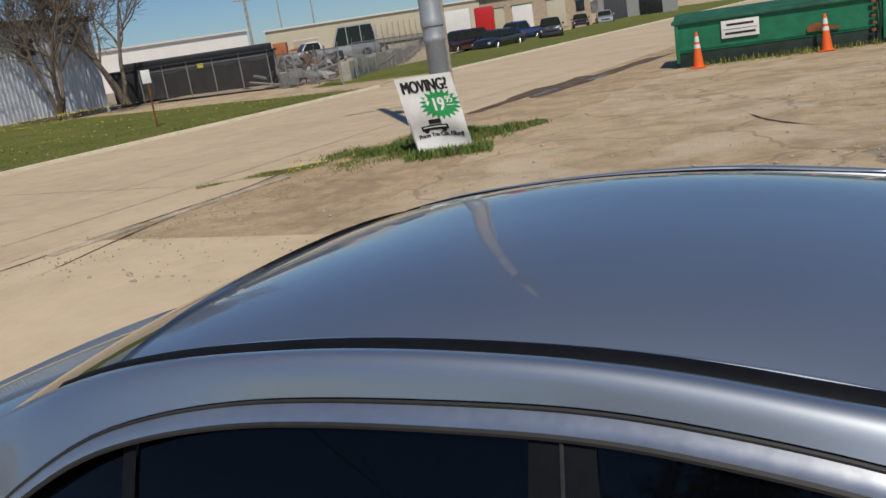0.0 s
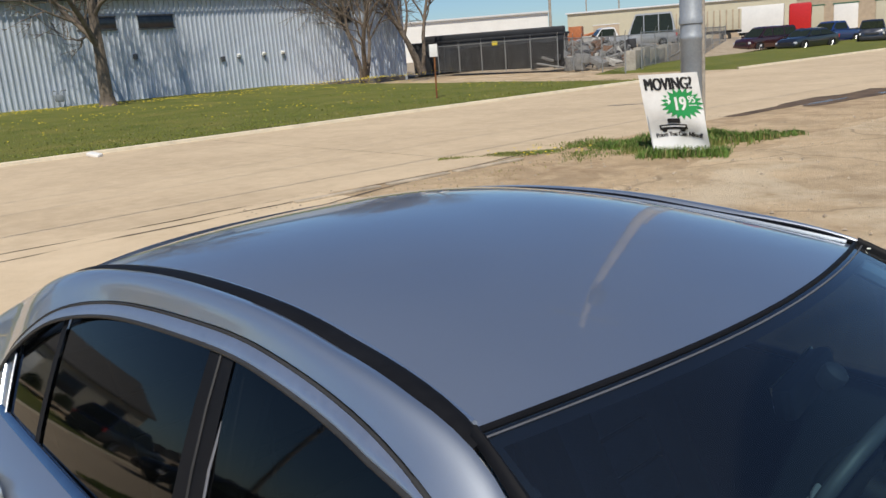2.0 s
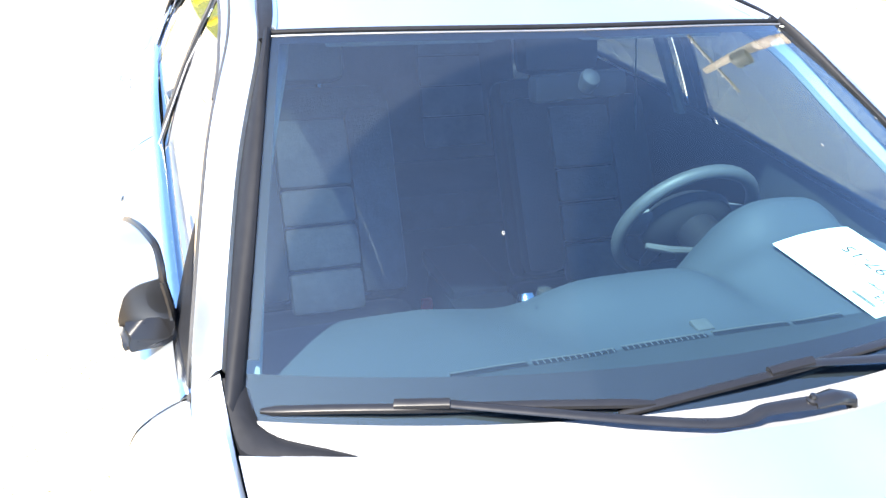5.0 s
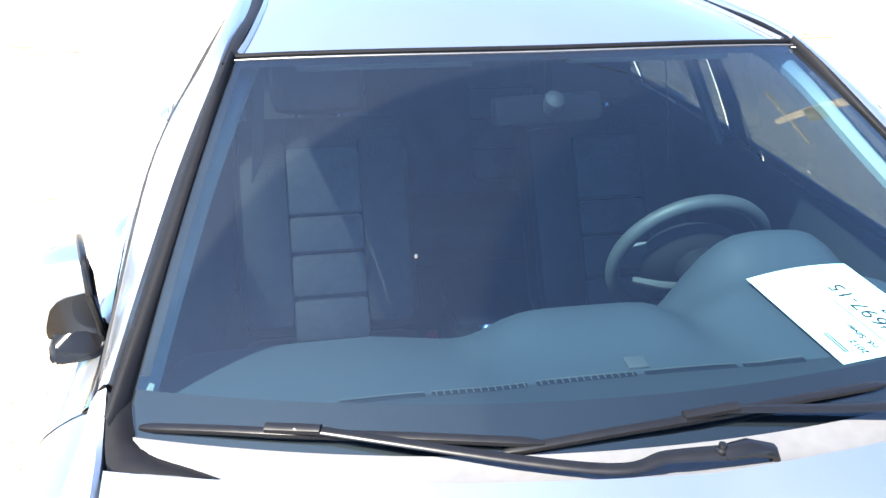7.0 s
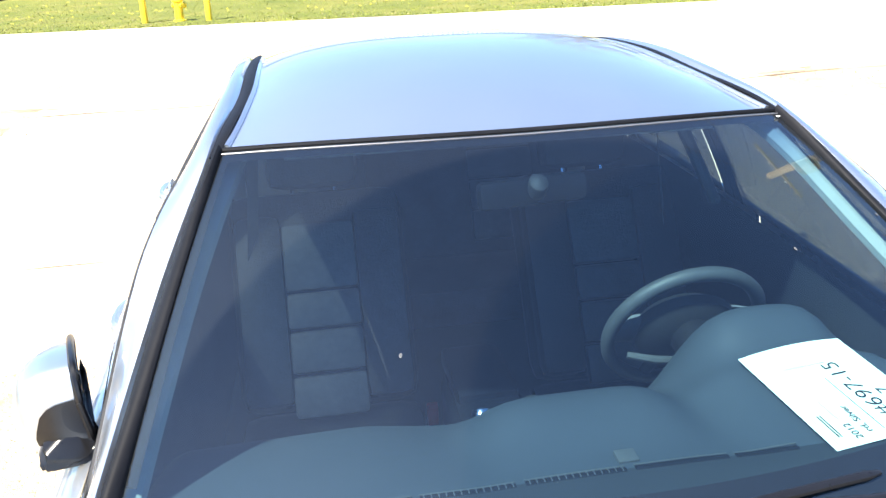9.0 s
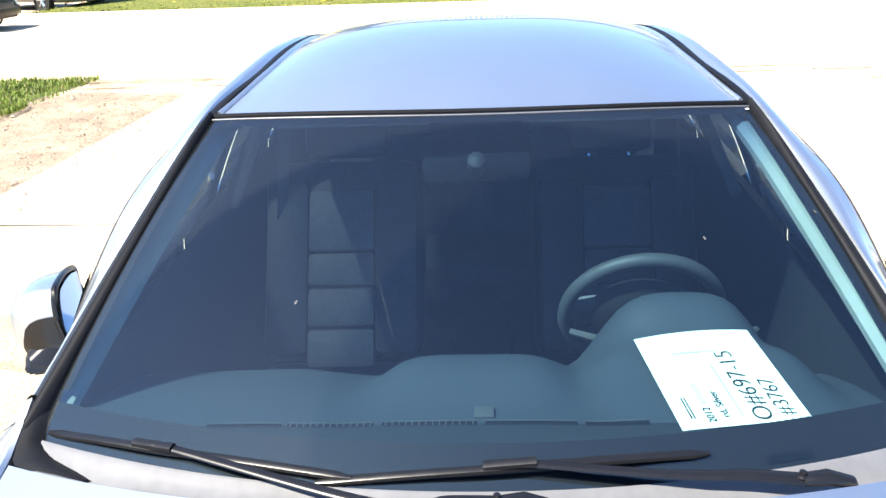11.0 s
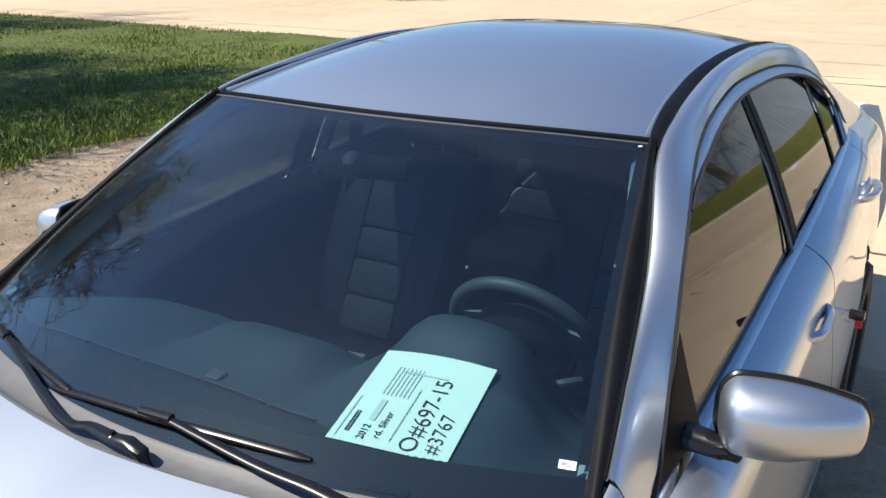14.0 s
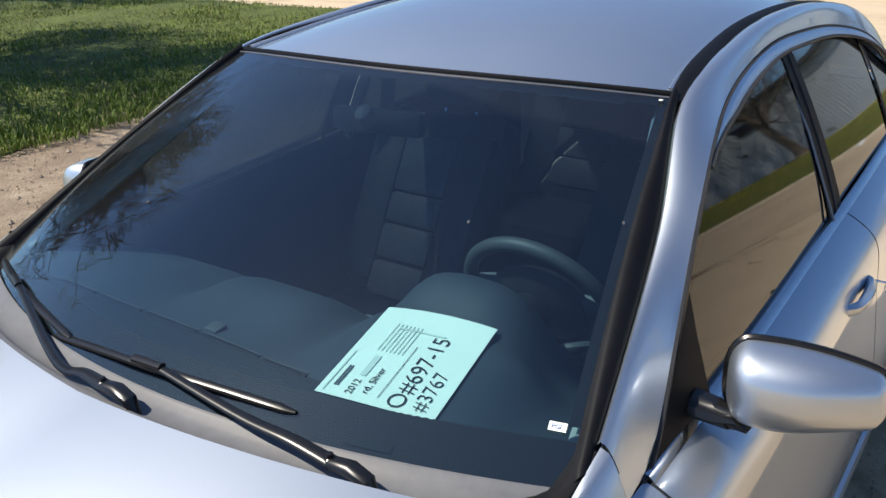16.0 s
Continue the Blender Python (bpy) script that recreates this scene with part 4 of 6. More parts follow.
def earth(name, stops, grit, grit_amount, scale=1.0, bump=.5, blotch=.45, slabs=0.0):
    g = Mat(name)
    shift = lambda c: (c[0], c[1] * .955, c[2] * .90)
    stops, grit = [(p, shift(c)) for p, c in stops], shift(grit)
    wp = g.coords(world_space=True)
    big, mid, fine = g.noise(.25, 5, .6, wp), g.noise(2.2 * scale, 7, .68, wp), g.noise(38 * scale, 5, .7, wp)
    col = g.ramp(mid, stops)
    col = g.mix(g.maths("MULTIPLY", g.ramp(big, [(.4, (0, 0, 0)), (.65, (1, 1, 1))]), .55), col, tuple(c * 1.12 for c in stops[-1][1]))
    blot = g.ramp(g.noise(.75 * scale, 8, .72, wp, .4), [(.44, (0, 0, 0)), (.60, (1, 1, 1))])
    col = g.mix(g.maths("MULTIPLY", blot, blotch), col, tuple(c * .62 for c in stops[0][1]))
    stone = g.node("TexVoronoi", ins={"Scale": 26 * scale})
    g.link(wp, stone.inputs["Vector"])
    peb = g.ramp(stone.outputs["Distance"], [(.10, (1, 1, 1)), (.22, (0, 0, 0))])
    col = g.mix(g.maths("MULTIPLY", g.ramp(fine, [(.52, (0, 0, 0)), (.68, (1, 1, 1))]), grit_amount), col, grit)
    col = g.mix(g.maths("MULTIPLY", g.maths("MULTIPLY", peb, mid), .5), col, (.60, .53, .42))
    dark = g.node("TexVoronoi", ins={"Scale": 17 * scale})
    g.link(wp, dark.inputs["Vector"])
    col = g.mix(g.maths("MULTIPLY", g.ramp(dark.outputs["Distance"], [(.08, (1, 1, 1)), (.17, (0, 0, 0))]), grit_amount), col, grit)
    if slabs:
        # broken concrete: pale patches and crack lines
        pale = g.ramp(g.noise(.42, 8, .66, wp, .8), [(.50, (0, 0, 0)), (.60, (1, 1, 1))])
        col = g.mix(g.maths("MULTIPLY", pale, slabs), col, (.66, .555, .40))
        warp = g.node("VectorMath", operation="ADD")
        nz = g.node("TexNoise", ins={"Scale": .9, "Detail": 5})
        g.link(wp, nz.inputs["Vector"])
        sc = g.node("VectorMath", operation="SCALE", ins={"Scale": 1.1})
        g.link(nz.outputs["Color"], sc.inputs[0])
        g.link(wp, warp.inputs[0]); g.link(sc.outputs[0], warp.inputs[1])
        vr = g.node("TexVoronoi", feature="DISTANCE_TO_EDGE", ins={"Scale": .33})
        g.link(warp.outputs[0], vr.inputs["Vector"])
        line = g.ramp(vr.outputs["Distance"], [(.004, (1, 1, 1)), (.014, (0, 0, 0))])
        col = g.mix(g.maths("MULTIPLY", g.maths("MULTIPLY", line, mid), .9), col, (.17, .125, .08))
    g.put(Base_Color=col, Roughness=.93)
    g.bump(g.maths("ADD", g.maths("MULTIPLY", mid, .8), g.maths("ADD", fine, g.maths("MULTIPLY", peb, .5))), bump, .02)
    return g.m


GROUND = earth("dirt_and_concrete", [(.28, (.38, .28, .17)), (.48, (.53, .415, .275)), (.70, (.64, .52, .36))], (.26, .205, .15), .58, 1.0, 1.0, .45, .6)
DIRT = earth("brown_dirt", [(.30, (.36, .255, .155)), (.5, (.50, .38, .245)), (.72, (.62, .50, .34))], (.12, .09, .055), .55, 1.3, .8)
ROAD = earth("road_concrete", [(.3, (.485, .395, .275)), (.5, (.555, .456, .325)), (.72, (.62, .52, .378))], (.28, .225, .16), .25, 1.5, .25, .16)
SLAB = earth("apron_concrete", [(.3, (.55, .45, .31)), (.5, (.61, .505, .36)), (.72, (.66, .555, .41))], (.38, .31, .22), .22, 1.5, .2, .14)
GRAVEL = earth("grey_gravel", [(.3, (.30, .245, .18)), (.5, (.41, .345, .265)), (.72, (.52, .455, .36))], (.17, .14, .105), .55, 1.8, 1.0)
LEAFY = earth("leafy_dirt", [(.30, (.25, .19, .135)), (.5, (.37, .30, .225)), (.72, (.50, .42, .32))], (.10, .075, .05), .65, 1.7, .9)
g = Mat("lawn_soil")
wp = g.coords(world_space=True)
col = g.ramp(g.noise(.55, 7, .68, wp), [(.3, (.112, .135, .008)), (.5, (.172, .182, .022)), (.72, (.265, .225, .044))])
col = g.mix(g.maths("MULTIPLY", g.noise(14, 5, .7, wp), .55), col, (.045, .075, .014))
fl = g.node("TexVoronoi", ins={"Scale": 3.2})
g.link(wp, fl.inputs["Vector"])
spot = g.maths("MULTIPLY", g.ramp(fl.outputs["Distance"], [(.07, (1, 1, 1)), (.11, (0, 0, 0))]), g.ramp(g.noise(.3, 3, .6, wp), [(.45, (0, 0, 0)), (.62, (1, 1, 1))]))
col = g.mix(g.maths("MULTIPLY", spot, .5), col, (.45, .36, .03))
g.put(Base_Color=col, Roughness=.95)
g.bump(g.noise(22, 5, .75, wp), .9, .05)
LAWN = g.m
CURB2 = simple("worn_curb_concrete", (.44, .37, .28), .95, vary=.2, scale=2.5, bump=.5, bscale=30)
CURB = simple("curb_concrete", (.66, .58, .44), .9, vary=.12, scale=2.5, bump=.4, bscale=40)
CRACK = simple("tar_and_dirt_joint", (.10, .08, .06), .95, vary=.4, scale=4)

bm = bmesh.new()
n = 44
axis = [math.copysign(abs(t) ** 3 * 1500, t) for t in [k / n * 2 - 1 for k in range(n + 1)]]
add_grid(bm, [[(x, y, 0) for y in axis] for x in axis])
tagged(part("ground", bm, GROUND), "tan dirt and worn concrete yard", "ground", kind="structure")


def strip(name, f0, f1, y0, y1, z0, z1, mat, n=60, nx=6, label="", category="", rough=0.0, ragged=0.0):
    rows = []
    for i in range(n + 1):
        y = y0 + (y1 - y0) * i / n
        a, b = f0(y), f1(y)
        b += ragged * noise.noise((y * .9, 7.1, 0)) + ragged * .5 * noise.noise((y * 3.1, 2.2, 0))
        a += ragged * noise.noise((y * .8, 1.7, 5))
        rows.append([(a + (b - a) * k / nx, y, (z0 + (z1 - z0) * k / nx if not ragged or 0 < k < nx else -.004) + rough * noise.noise((a + (b - a) * k / nx, y, 3))) for k in range(nx + 1)])
    return tagged(part(name, grid(rows), mat), label, category, kind="structure")


strip("road", near_x, far_x, -160, 240, .006, .006, ROAD, 90, 8, "worn pale concrete street", "road")
# paler slab of the driveway mouth behind the car
strip("driveway", lambda y: -1.5, lambda y: near_x(y) - .9, -3.7, 5.6, .008, .008, SLAB, 24, 10, "pale concrete driveway apron", "driveway", ragged=.10)
# brown dirt between street and yard, and gravel by the car's far side
strip("dirt_edge", lambda y: -5.6 + .03 * y, lambda y: near_x(y) - .55, 5.5, 34, .0045, .0045, DIRT, 60, 8, "bare brown dirt beside the street", "dirt", ragged=.5)
strip("dirt_side", lambda y: 16.0, lambda y: near_x(y) + .6, -6.5, -3.4, .005, .005, LEAFY, 30, 20, "bare brown dirt beside the driveway", "dirt", ragged=.35)
strip("gravel_patch", lambda y: 14.0, lambda y: -.7, 4.5, 9.6, .0035, .0035, GRAVEL, 30, 10, "grey gravel patch", "gravel", ragged=.5)
# joints and cracks of street and apron
for k, (pts, w) in enumerate((([(-8.95, -14), (-8.9, 0), (-8.85, 8)], .05), ([(-7.6, 2.2), (-8.2, 4.8), (-8.75, 7.7), (-8.9, 10)], .045), ([(-9.6, -20), (-9.3, 3), (-9.0, 6)], .03), ([(-3.2, -3.6), (-3.25, 5.4)], .02), ([(-2.1, 12.5), (-1.0, 10.6), (.6, 10.2), (3.2, 10.6)], .035), ([(-10.5, 9.0), (-20.3, 9.6)], .025), ([(-10.9, -4.0), (-20.9, -3.6)], .025))):
    pth = smooth_path([(x, y, .0125) for x, y in pts], 40)
    rows = []
    for i, p in enumerate(pth):
        ww = w * max(.04, 1.7 * noise.noise((p.x * 1.1, p.y * 1.1, k)) + .45 + .8 * noise.noise((p.x * 4.3, p.y * 4.3, k)))
        j = .06 * noise.noise((p.x * 1.4, p.y * 1.4, k + 9.5))
        rows.append([(p.x - ww / 2 + j, p.y, p.z), (p.x + ww / 2 + j, p.y + .01, p.z)])
    tagged(part("crack", grid(rows), CRACK), "dark dirt-filled crack in the paving", "crack", "paving cracks", "structure")
# broken pieces of the old near curb
for y0, y1 in ((4.9, 6.3), (6.45, 7.6), (7.75, 9.2)):
    bm = bmesh.new()
    add_box(bm, (near_x((y0 + y1) / 2) + .30, (y0 + y1) / 2, .018), (.15, y1 - y0, .036), .014, pose(0, 0, 0, 0, 0, -3.5))
    tagged(part("curb_piece", bm, CURB2), "worn sunken curb piece", "curb", "old curb pieces", "structure")


def lawn_z(x, y):
    d = max(0.0, far_x(y) - x)
    return .095 + min(.385, d * .0155) + .03 * noise.noise((x * .3, y * .3, 0))


def lawn(name, y0, y1, x1, label, n=40, nx=24):
    rows = []
    for i in range(n + 1):
        y = y0 + (y1 - y0) * i / n
        rows.append([(far_x(y) - .14 + (x1 - far_x(y)) * (k / nx) ** 1.5, y, lawn_z(far_x(y) - .14 + (x1 - far_x(y)) * (k / nx) ** 1.5, y) if 0 < i < n else -.02) for k in range(nx + 1)])
    tagged(part(name, grid(rows), LAWN), label, "lawn", kind="structure")


lawn("lawn_1", -13.5, 29.6, -75, "mown lawn with dandelions across the street")
lawn("lawn_2", 35.5, 130, -27, "rough grass strip beside the street", 40, 8)
for y0, y1 in ((-13.5, 29.6), (35.5, 130)):
    rows = []
    for i in range(41):
        y = y0 + (y1 - y0) * i / 40
        x = far_x(y)
        rows.append([(x + .02, y, 0), (x, y, .085), (x - .02, y, .098), (x - .11, y, .100), (x - .12, y, .05)])
    tagged(part("curb", grid(rows), CURB), "pale concrete street curb", "curb", kind="structure")

GREENS = [simple("grass_blade", (.200, .218, .026), .7, vary=.4, scale=1.2), simple("grass_blade_dark", (.140, .175, .020), .7, vary=.4, scale=1.2), simple("straw_blade", (.30, .25, .11), .8, vary=.3)]
YELLOW = simple("dandelion_yellow", (.70, .55, .03), .7)


def blades(name, spots, heights, mats, label, width=.010, seed=1):
    """Many bent grass blades in one mesh."""
    rng = np.random.default_rng(seed)
    V, F, M = [], [], []
    for (x, y, z), h in zip(spots, heights):
        a, lean = rng.uniform(0, 6.283), rng.uniform(.1, .75) * h
        dx, dy = math.cos(a), math.sin(a)
        px, py = -dy * width / 2, dx * width / 2
        b = len(V)
        V += [(x - px, y - py, z), (x + px, y + py, z), (x + dx * lean * .35 + px * .7, y + dy * lean * .35 + py * .7, z + h * .6), (x + dx * lean * .35 - px * .7, y + dy * lean * .35 - py * .7, z + h * .6), (x + dx * lean, y + dy * lean, z + h * .95)]
        F += [(b, b + 1, b + 2, b + 3), (b + 3, b + 2, b + 4)]
        k = 0 if rng.random() < .55 else (1 if rng.random() < .75 else 2)
        M += [k, k]
    me = bpy.data.meshes.new(name)
    me.from_pydata(V, [], F)
    for m in mats:
        me.materials.append(m)
    me.polygons.foreach_set("material_index", M)
    return tagged(new(name, me), label, "grass", kind="stuff")


rng = np.random.default_rng(5)
# tufted strip at the pole and the sign
spots, hs, dry, dry_hs = [], [], [], []
while len(spots) < 13000:
    u = rng.random()
    c = Vector((-9.9, 8.6, 0)).lerp(Vector((-5.6, 13.2, 0)), u)
    w = .25 + .95 * math.sin(math.pi * min(1, u * 1.05)) ** .8
    off = rng.normal(0, .42) * w
    x, y = c.x + off * .72, c.y - off * .69
    dens = 1.3 * noise.noise((x * 1.3, y * 1.3, 4)) - .05 + .75 * min(1, max(0, (u - .15) / .4))
    if rng.random() < dens:
        h = rng.uniform(.02, .10) * (.35 + .55 * u) * (1.0 + 1.3 * math.exp(-((u - .68) / .2) ** 2)) * (.5 + dens)
        green = min(1, max(0, (u - .22) / .35)) * max(0, 1 - abs(off) / 1.1)
        if rng.random() < green:
            spots.append((x, y, .01))
            hs.append(h)
        elif len(dry) < 7000:
            dry.append((x, y, .01))
            dry_hs.append(h * .75)
blades("dry_grass", dry, dry_hs, [simple("dry_blade", (.18, .19, .05), .8, vary=.4, scale=2), simple("dry_blade_green", (.13, .17, .03), .8, vary=.4), GREENS[2]], "short half-dry grass on the dirt strip", .016, 8)
for _ in range(1500):
    u, o = rng.uniform(-.62, .75), rng.normal(0, .16)
    spots.append((-6.15 + u * .93 + .37 * o, 10.42 + u * .37 - .93 * o - .16, .01))
    hs.append(rng.uniform(.06, .17))
blades("grass_tufts", spots, hs, [simple("tuft_blade", (.11, .19, .03), .7, vary=.45), simple("tuft_blade_dark", (.075, .14, .02), .7, vary=.4), GREENS[2]], "tufted green grass strip round the pole", .016, 3)
# sparse dry sprigs along the street's near edge
spots, hs = [], []
while len(spots) < 220:
    y = rng.uniform(4.6, 12.5)
    x = near_x(y) + .75 + abs(rng.normal(0, .45))
    if rng.random() < .55 + noise.noise((x * 1.6, y * 1.6, 2)):
        spots.append((x, y, .008))
        hs.append(rng.uniform(.010, .035))
blades("street_edge_sprigs", spots, hs, [GREENS[2], GREENS[0], GREENS[2]], "sparse dry sprigs along the street edge", .014, 9)
# verge on the near side: lawn sheet and blades
rows = []
for i in range(41):
    y = -5.55 - 34 * (i / 40) ** 1.3
    rows.append([(xx + .25 * noise.noise((xx * .7, y * .7, 2)), y + (.35 * noise.noise((xx * 1.1, 3.3, 1)) if i == 0 else 0), .012 + .05 * min(1, i / 3) + .03 * noise.noise((xx * .5, y * .5, 0))) for xx in np.linspace(near_x(y) + .25, 7.0, 40)])
VERGE = simple("verge_soil", (.078, .102, .015), .95, vary=.4, scale=1.6, bump=.8, bscale=30)
tagged(part("verge", grid(rows), VERGE), "mown grass verge beside the driveway", "lawn", kind="structure")
spots, hs = [], []
while len(spots) < 85000:
    y = -5.3 - 15 * rng.random() ** 1.7
    x = rng.uniform(near_x(y) + .1, 1.5)
    e = -5.45 + .45 * noise.noise((x * .9, 0, 1)) - y
    if e < 0 and rng.random() > .10:
        continue
    spots.append((x, y, .04))
    hs.append(rng.uniform(.03, .078) * (1 + .6 * noise.noise((x * .8, y * .8, 0))))
blades("grass_verge", spots, hs, [simple("verge_blade", (.150, .205, .021), .7, vary=.45), simple("verge_blade_dark", (.110, .170, .016), .7, vary=.4), GREENS[2]], "short green grass of the verge", .014, 4)
spots, hs = [], []
while len(spots) < 10000:
    y = rng.uniform(-13, 29)
    x = far_x(y) - .2 - 12 * rng.random() ** 2
    spots.append((x, y, lawn_z(x, y) - .01))
    hs.append(rng.uniform(.02, .05))
blades("grass_far", spots, hs, GREENS, "lawn grass across the street", .05, 6)


def flowers(name, pts, r, label):
    V, F = [], []
    for x, y, z in pts:
        b = len(V)
        V += [(x + r * math.cos(a), y + r * math.sin(a), z) for a in [k * 1.047 for k in range(6)]] + [(x, y, z + r * .5)]
        F += [(b + k, b + (k + 1) % 6, b + 6) for k in range(6)]
    me = bpy.data.meshes.new(name)
    me.from_pydata(V, [], F)
    me.materials.append(YELLOW)
    tagged(new(name, me), label, "flowers", kind="stuff")


pts = []
for _ in range(2200):
    y, d = rng.uniform(-13, 29), 26 * rng.random() ** .6
    x = far_x(y) - .4 - d
    if noise.noise((x * .22, y * .22, 8)) * 1.4 - .12 > rng.uniform(-.35, .5):
        pts.append((x, y, lawn_z(x, y) + .08))
for cx, cy, n, wx, wy in ((-42.6, 32.5, 260, 1.0, 2.6), (-42.0, 14.0, 120, 1.0, 3.0), (-41.6, 22.0, 110, .8, 3.5), (-38.0, 27.0, 60, 1.5, 2.0)):
    for _ in range(n):
        x, y = rng.normal(cx, wx), rng.normal(cy, wy)
        pts.append((x, y, lawn_z(x, y) + .08))
flowers("dandelions", pts, .042, "yellow dandelions in the lawn")
flowers("strip_dandelions", [(-8.6 + rng.normal(0, .5), 9.6 + rng.normal(0, .4), .11) for _ in range(26)], .024, "yellow dandelions by the sign")
# stones and crumbs
STONE = simple("loose_stone", (.38, .31, .23), .9, vary=.35, scale=9)
V, F = [], []
for _ in range(3800):
    q = rng.random()
    if q < .45:
        x, y = rng.uniform(-5.5, 3), rng.uniform(5, 17)
    elif q < .75:
        x, y = rng.uniform(-9, 2), rng.uniform(-6.0, -3.3)
    else:
        x, y = rng.uniform(-9, -5), rng.uniform(4, 16)
    r, b = rng.gamma(2, .0042) + .003, len(V)
    V += [(x + r * math.cos(a) * rng.uniform(.7, 1.2), y + r * math.sin(a) * rng.uniform(.7, 1.2), .012) for a in (0, 1.25, 2.5, 3.75, 5)] + [(x, y, .014 + r * .8)]
    F += [(b + k, b + (k + 1) % 5, b + 5) for k in range(5)]
me = bpy.data.meshes.new("loose_stones")
me.from_pydata(V, [], F)
me.materials.append(STONE)
tagged(new("loose_stones", me), "loose stones and crumbs on the dirt", "stones", kind="stuff")
# dry leaves and bark crumbs on the dirt beside the driveway
V, F = [], []
for _ in range(3200):
    x, y = rng.uniform(-8.5, 3), -3.4 - 2.6 * rng.random() ** .8
    if noise.noise((x * .9, y * .9, 6)) + .25 < rng.uniform(-.4, .5):
        continue
    a, r, b = rng.uniform(0, 6.283), rng.uniform(.006, .019), len(V)
    ca, sa = math.cos(a) * r, math.sin(a) * r
    V += [(x - ca, y - sa, .012), (x + sa * .45, y - ca * .45, .012 + r * .5), (x + ca, y + sa, .014), (x - sa * .45, y + ca * .45, .012)]
    F += [(b, b + 1, b + 2, b + 3)]
me = bpy.data.meshes.new("leaf_litter")
me.from_pydata(V, [], F)
me.materials.append(simple("dry_leaf", (.15, .10, .06), .9, vary=.5, scale=3))
tagged(new("leaf_litter", me), "dry brown leaves and bark crumbs on the dirt", "leaves", kind="stuff")
# wet patch on the street
WET = Mat("standing_water").put(Base_Color=(.15, .115, .08), Roughness=.22, IOR=1.2).m
MUD = simple("wet_mud", (.12, .08, .048), .8, vary=.4, scale=2)
for nm, c, r, mat, z in (("wet_mud", (-7.7, 20.4), (.60, 4.2), MUD, .010), ("wet_mud", (-7.1, 24.6), (.30, 3.4), MUD, .0105), ("puddle", (-7.75, 19.2), (.11, .8), WET, .013), ("puddle", (-7.2, 21.8), (.13, .7), WET, .013)):
    bm = bmesh.new()
    vs = []
    for k in range(40):
        a = 2 * math.pi * k / 40
        q = 1 + .75 * noise.noise((math.cos(a) * 3.5, math.sin(a) * 3.5, c[1]))
        vs.append(bm.verts.new((c[0] + r[0] * q * math.cos(a) + .13 * r[1] * math.sin(a), c[1] + r[1] * q * math.sin(a), z)))
    bm.faces.new(vs)
    tagged(part(nm, bm, mat), "muddy puddle at the street edge" if nm == "puddle" else "wet brown mud along the street edge", "puddle", kind="structure")

# ---- pole and sign ----
WOODP = simple("weathered_pole_wood", (.36, .32, .27), .9, vary=.3, scale=5, bump=.8, bscale=30)
ROOFD = simple("dark_steel_can", (.05, .055, .06), .5, vary=.2)
GALV = simple("grey_pole_sleeve", (.33, .36, .39), .5, .3, vary=.12, scale=3, bump=.2, bscale=20)
pole = thing("utility_pole", (-6.87, 11.84, 0), "wooden utility pole with grey metal sleeve", "pole")
part("shaft", tube([(0, 0, -.2), (0, 0, 3), (0, 0, 13.0)], [.185, .165, .115], 18), WOODP, pole)
part("sleeve", lathe([(.190, -.05), (.190, 1.72), (.205, 1.74), (.205, 1.80), (.192, 1.82), (.192, 1.98), (.212, 2.0), (.212, 2.10), (.20, 2.12), (.20, 2.9), (.17, 2.92)], 22), GALV, pole, "grey metal pole sleeve")
part("cross_arm", box((0, 0, 12.3), (2.2, .10, .12), .01, pose(0, 0, 0, 0, 0, 35)), ROOFD, pole, "dark cross arm")
for d in (-.9, -.4, .4, .9):
    part("insulator", lathe([(.02, 0), (.045, .03), (.03, .07), (.045, .10), (.0005, .14)], 10, pose(d * .82, d * .57, 12.36)), GALV, pole)
part("transformer", lathe([(.0005, 10.1), (.20, 10.12), (.23, 10.2), (.23, 11.0), (.0005, 11.08)], 16, pose(.30, -.18, 0)), ROOFD, pole)
part("conduit", tube([(.20, .02, 0), (.20, .02, 5.5)], .03, 8), WOODP, pole)
# wires along the street; they show as faint lines in the car's roof
for k, (off, z, r_) in enumerate(((-.9, 12.45, .010), (.9, 12.45, .010), (.20, 7.3, .016))):
    x0, y0 = -6.87 + off * .82, 11.84 + off * .57
    for d in (-1, 1):
        ln = thing("power_line", (x0, y0, z), "dark sagging overhead wire on the utility pole", "cable", "overhead wires")
        part("wire", tube([(d * 55 * q * .06, d * 55 * q, -1.3 * 4 * q * (1 - q)) for q in [j / 16 for j in range(17)]], r_, 5), ROOFD, ln)
SIGNW = simple("sign_white", (.78, .78, .76), .45, vary=.05, scale=8)
SIGNG = simple("sign_green", (.02, .30, .08), .45, vary=.08)
sgn = thing("yard_sign", (-6.25, 10.50, .0), "leaning white plastic yard sign with green starburst", "sign", rz=22)
lean = Matrix()
SW, SH = .90, 1.28
rows = []
for i in range(41):
    w = i / 40
    rows.append([lean @ Vector(((k / 12 - .5) * SW, .0016 * math.sin(9 * w + k * .7) + .0030 * math.sin(k * .5 + 15 * w), .06 + (SH - .06) * w)) for k in [j * .4 for j in range(31)]])
panel = part("sign_panel", grid(rows), SIGNW, sgn)
solid(panel, .006, 0)


def on_sign(x, z, out=.0105):
    return lean @ pose(x, -out, z, 90, 0, 0)


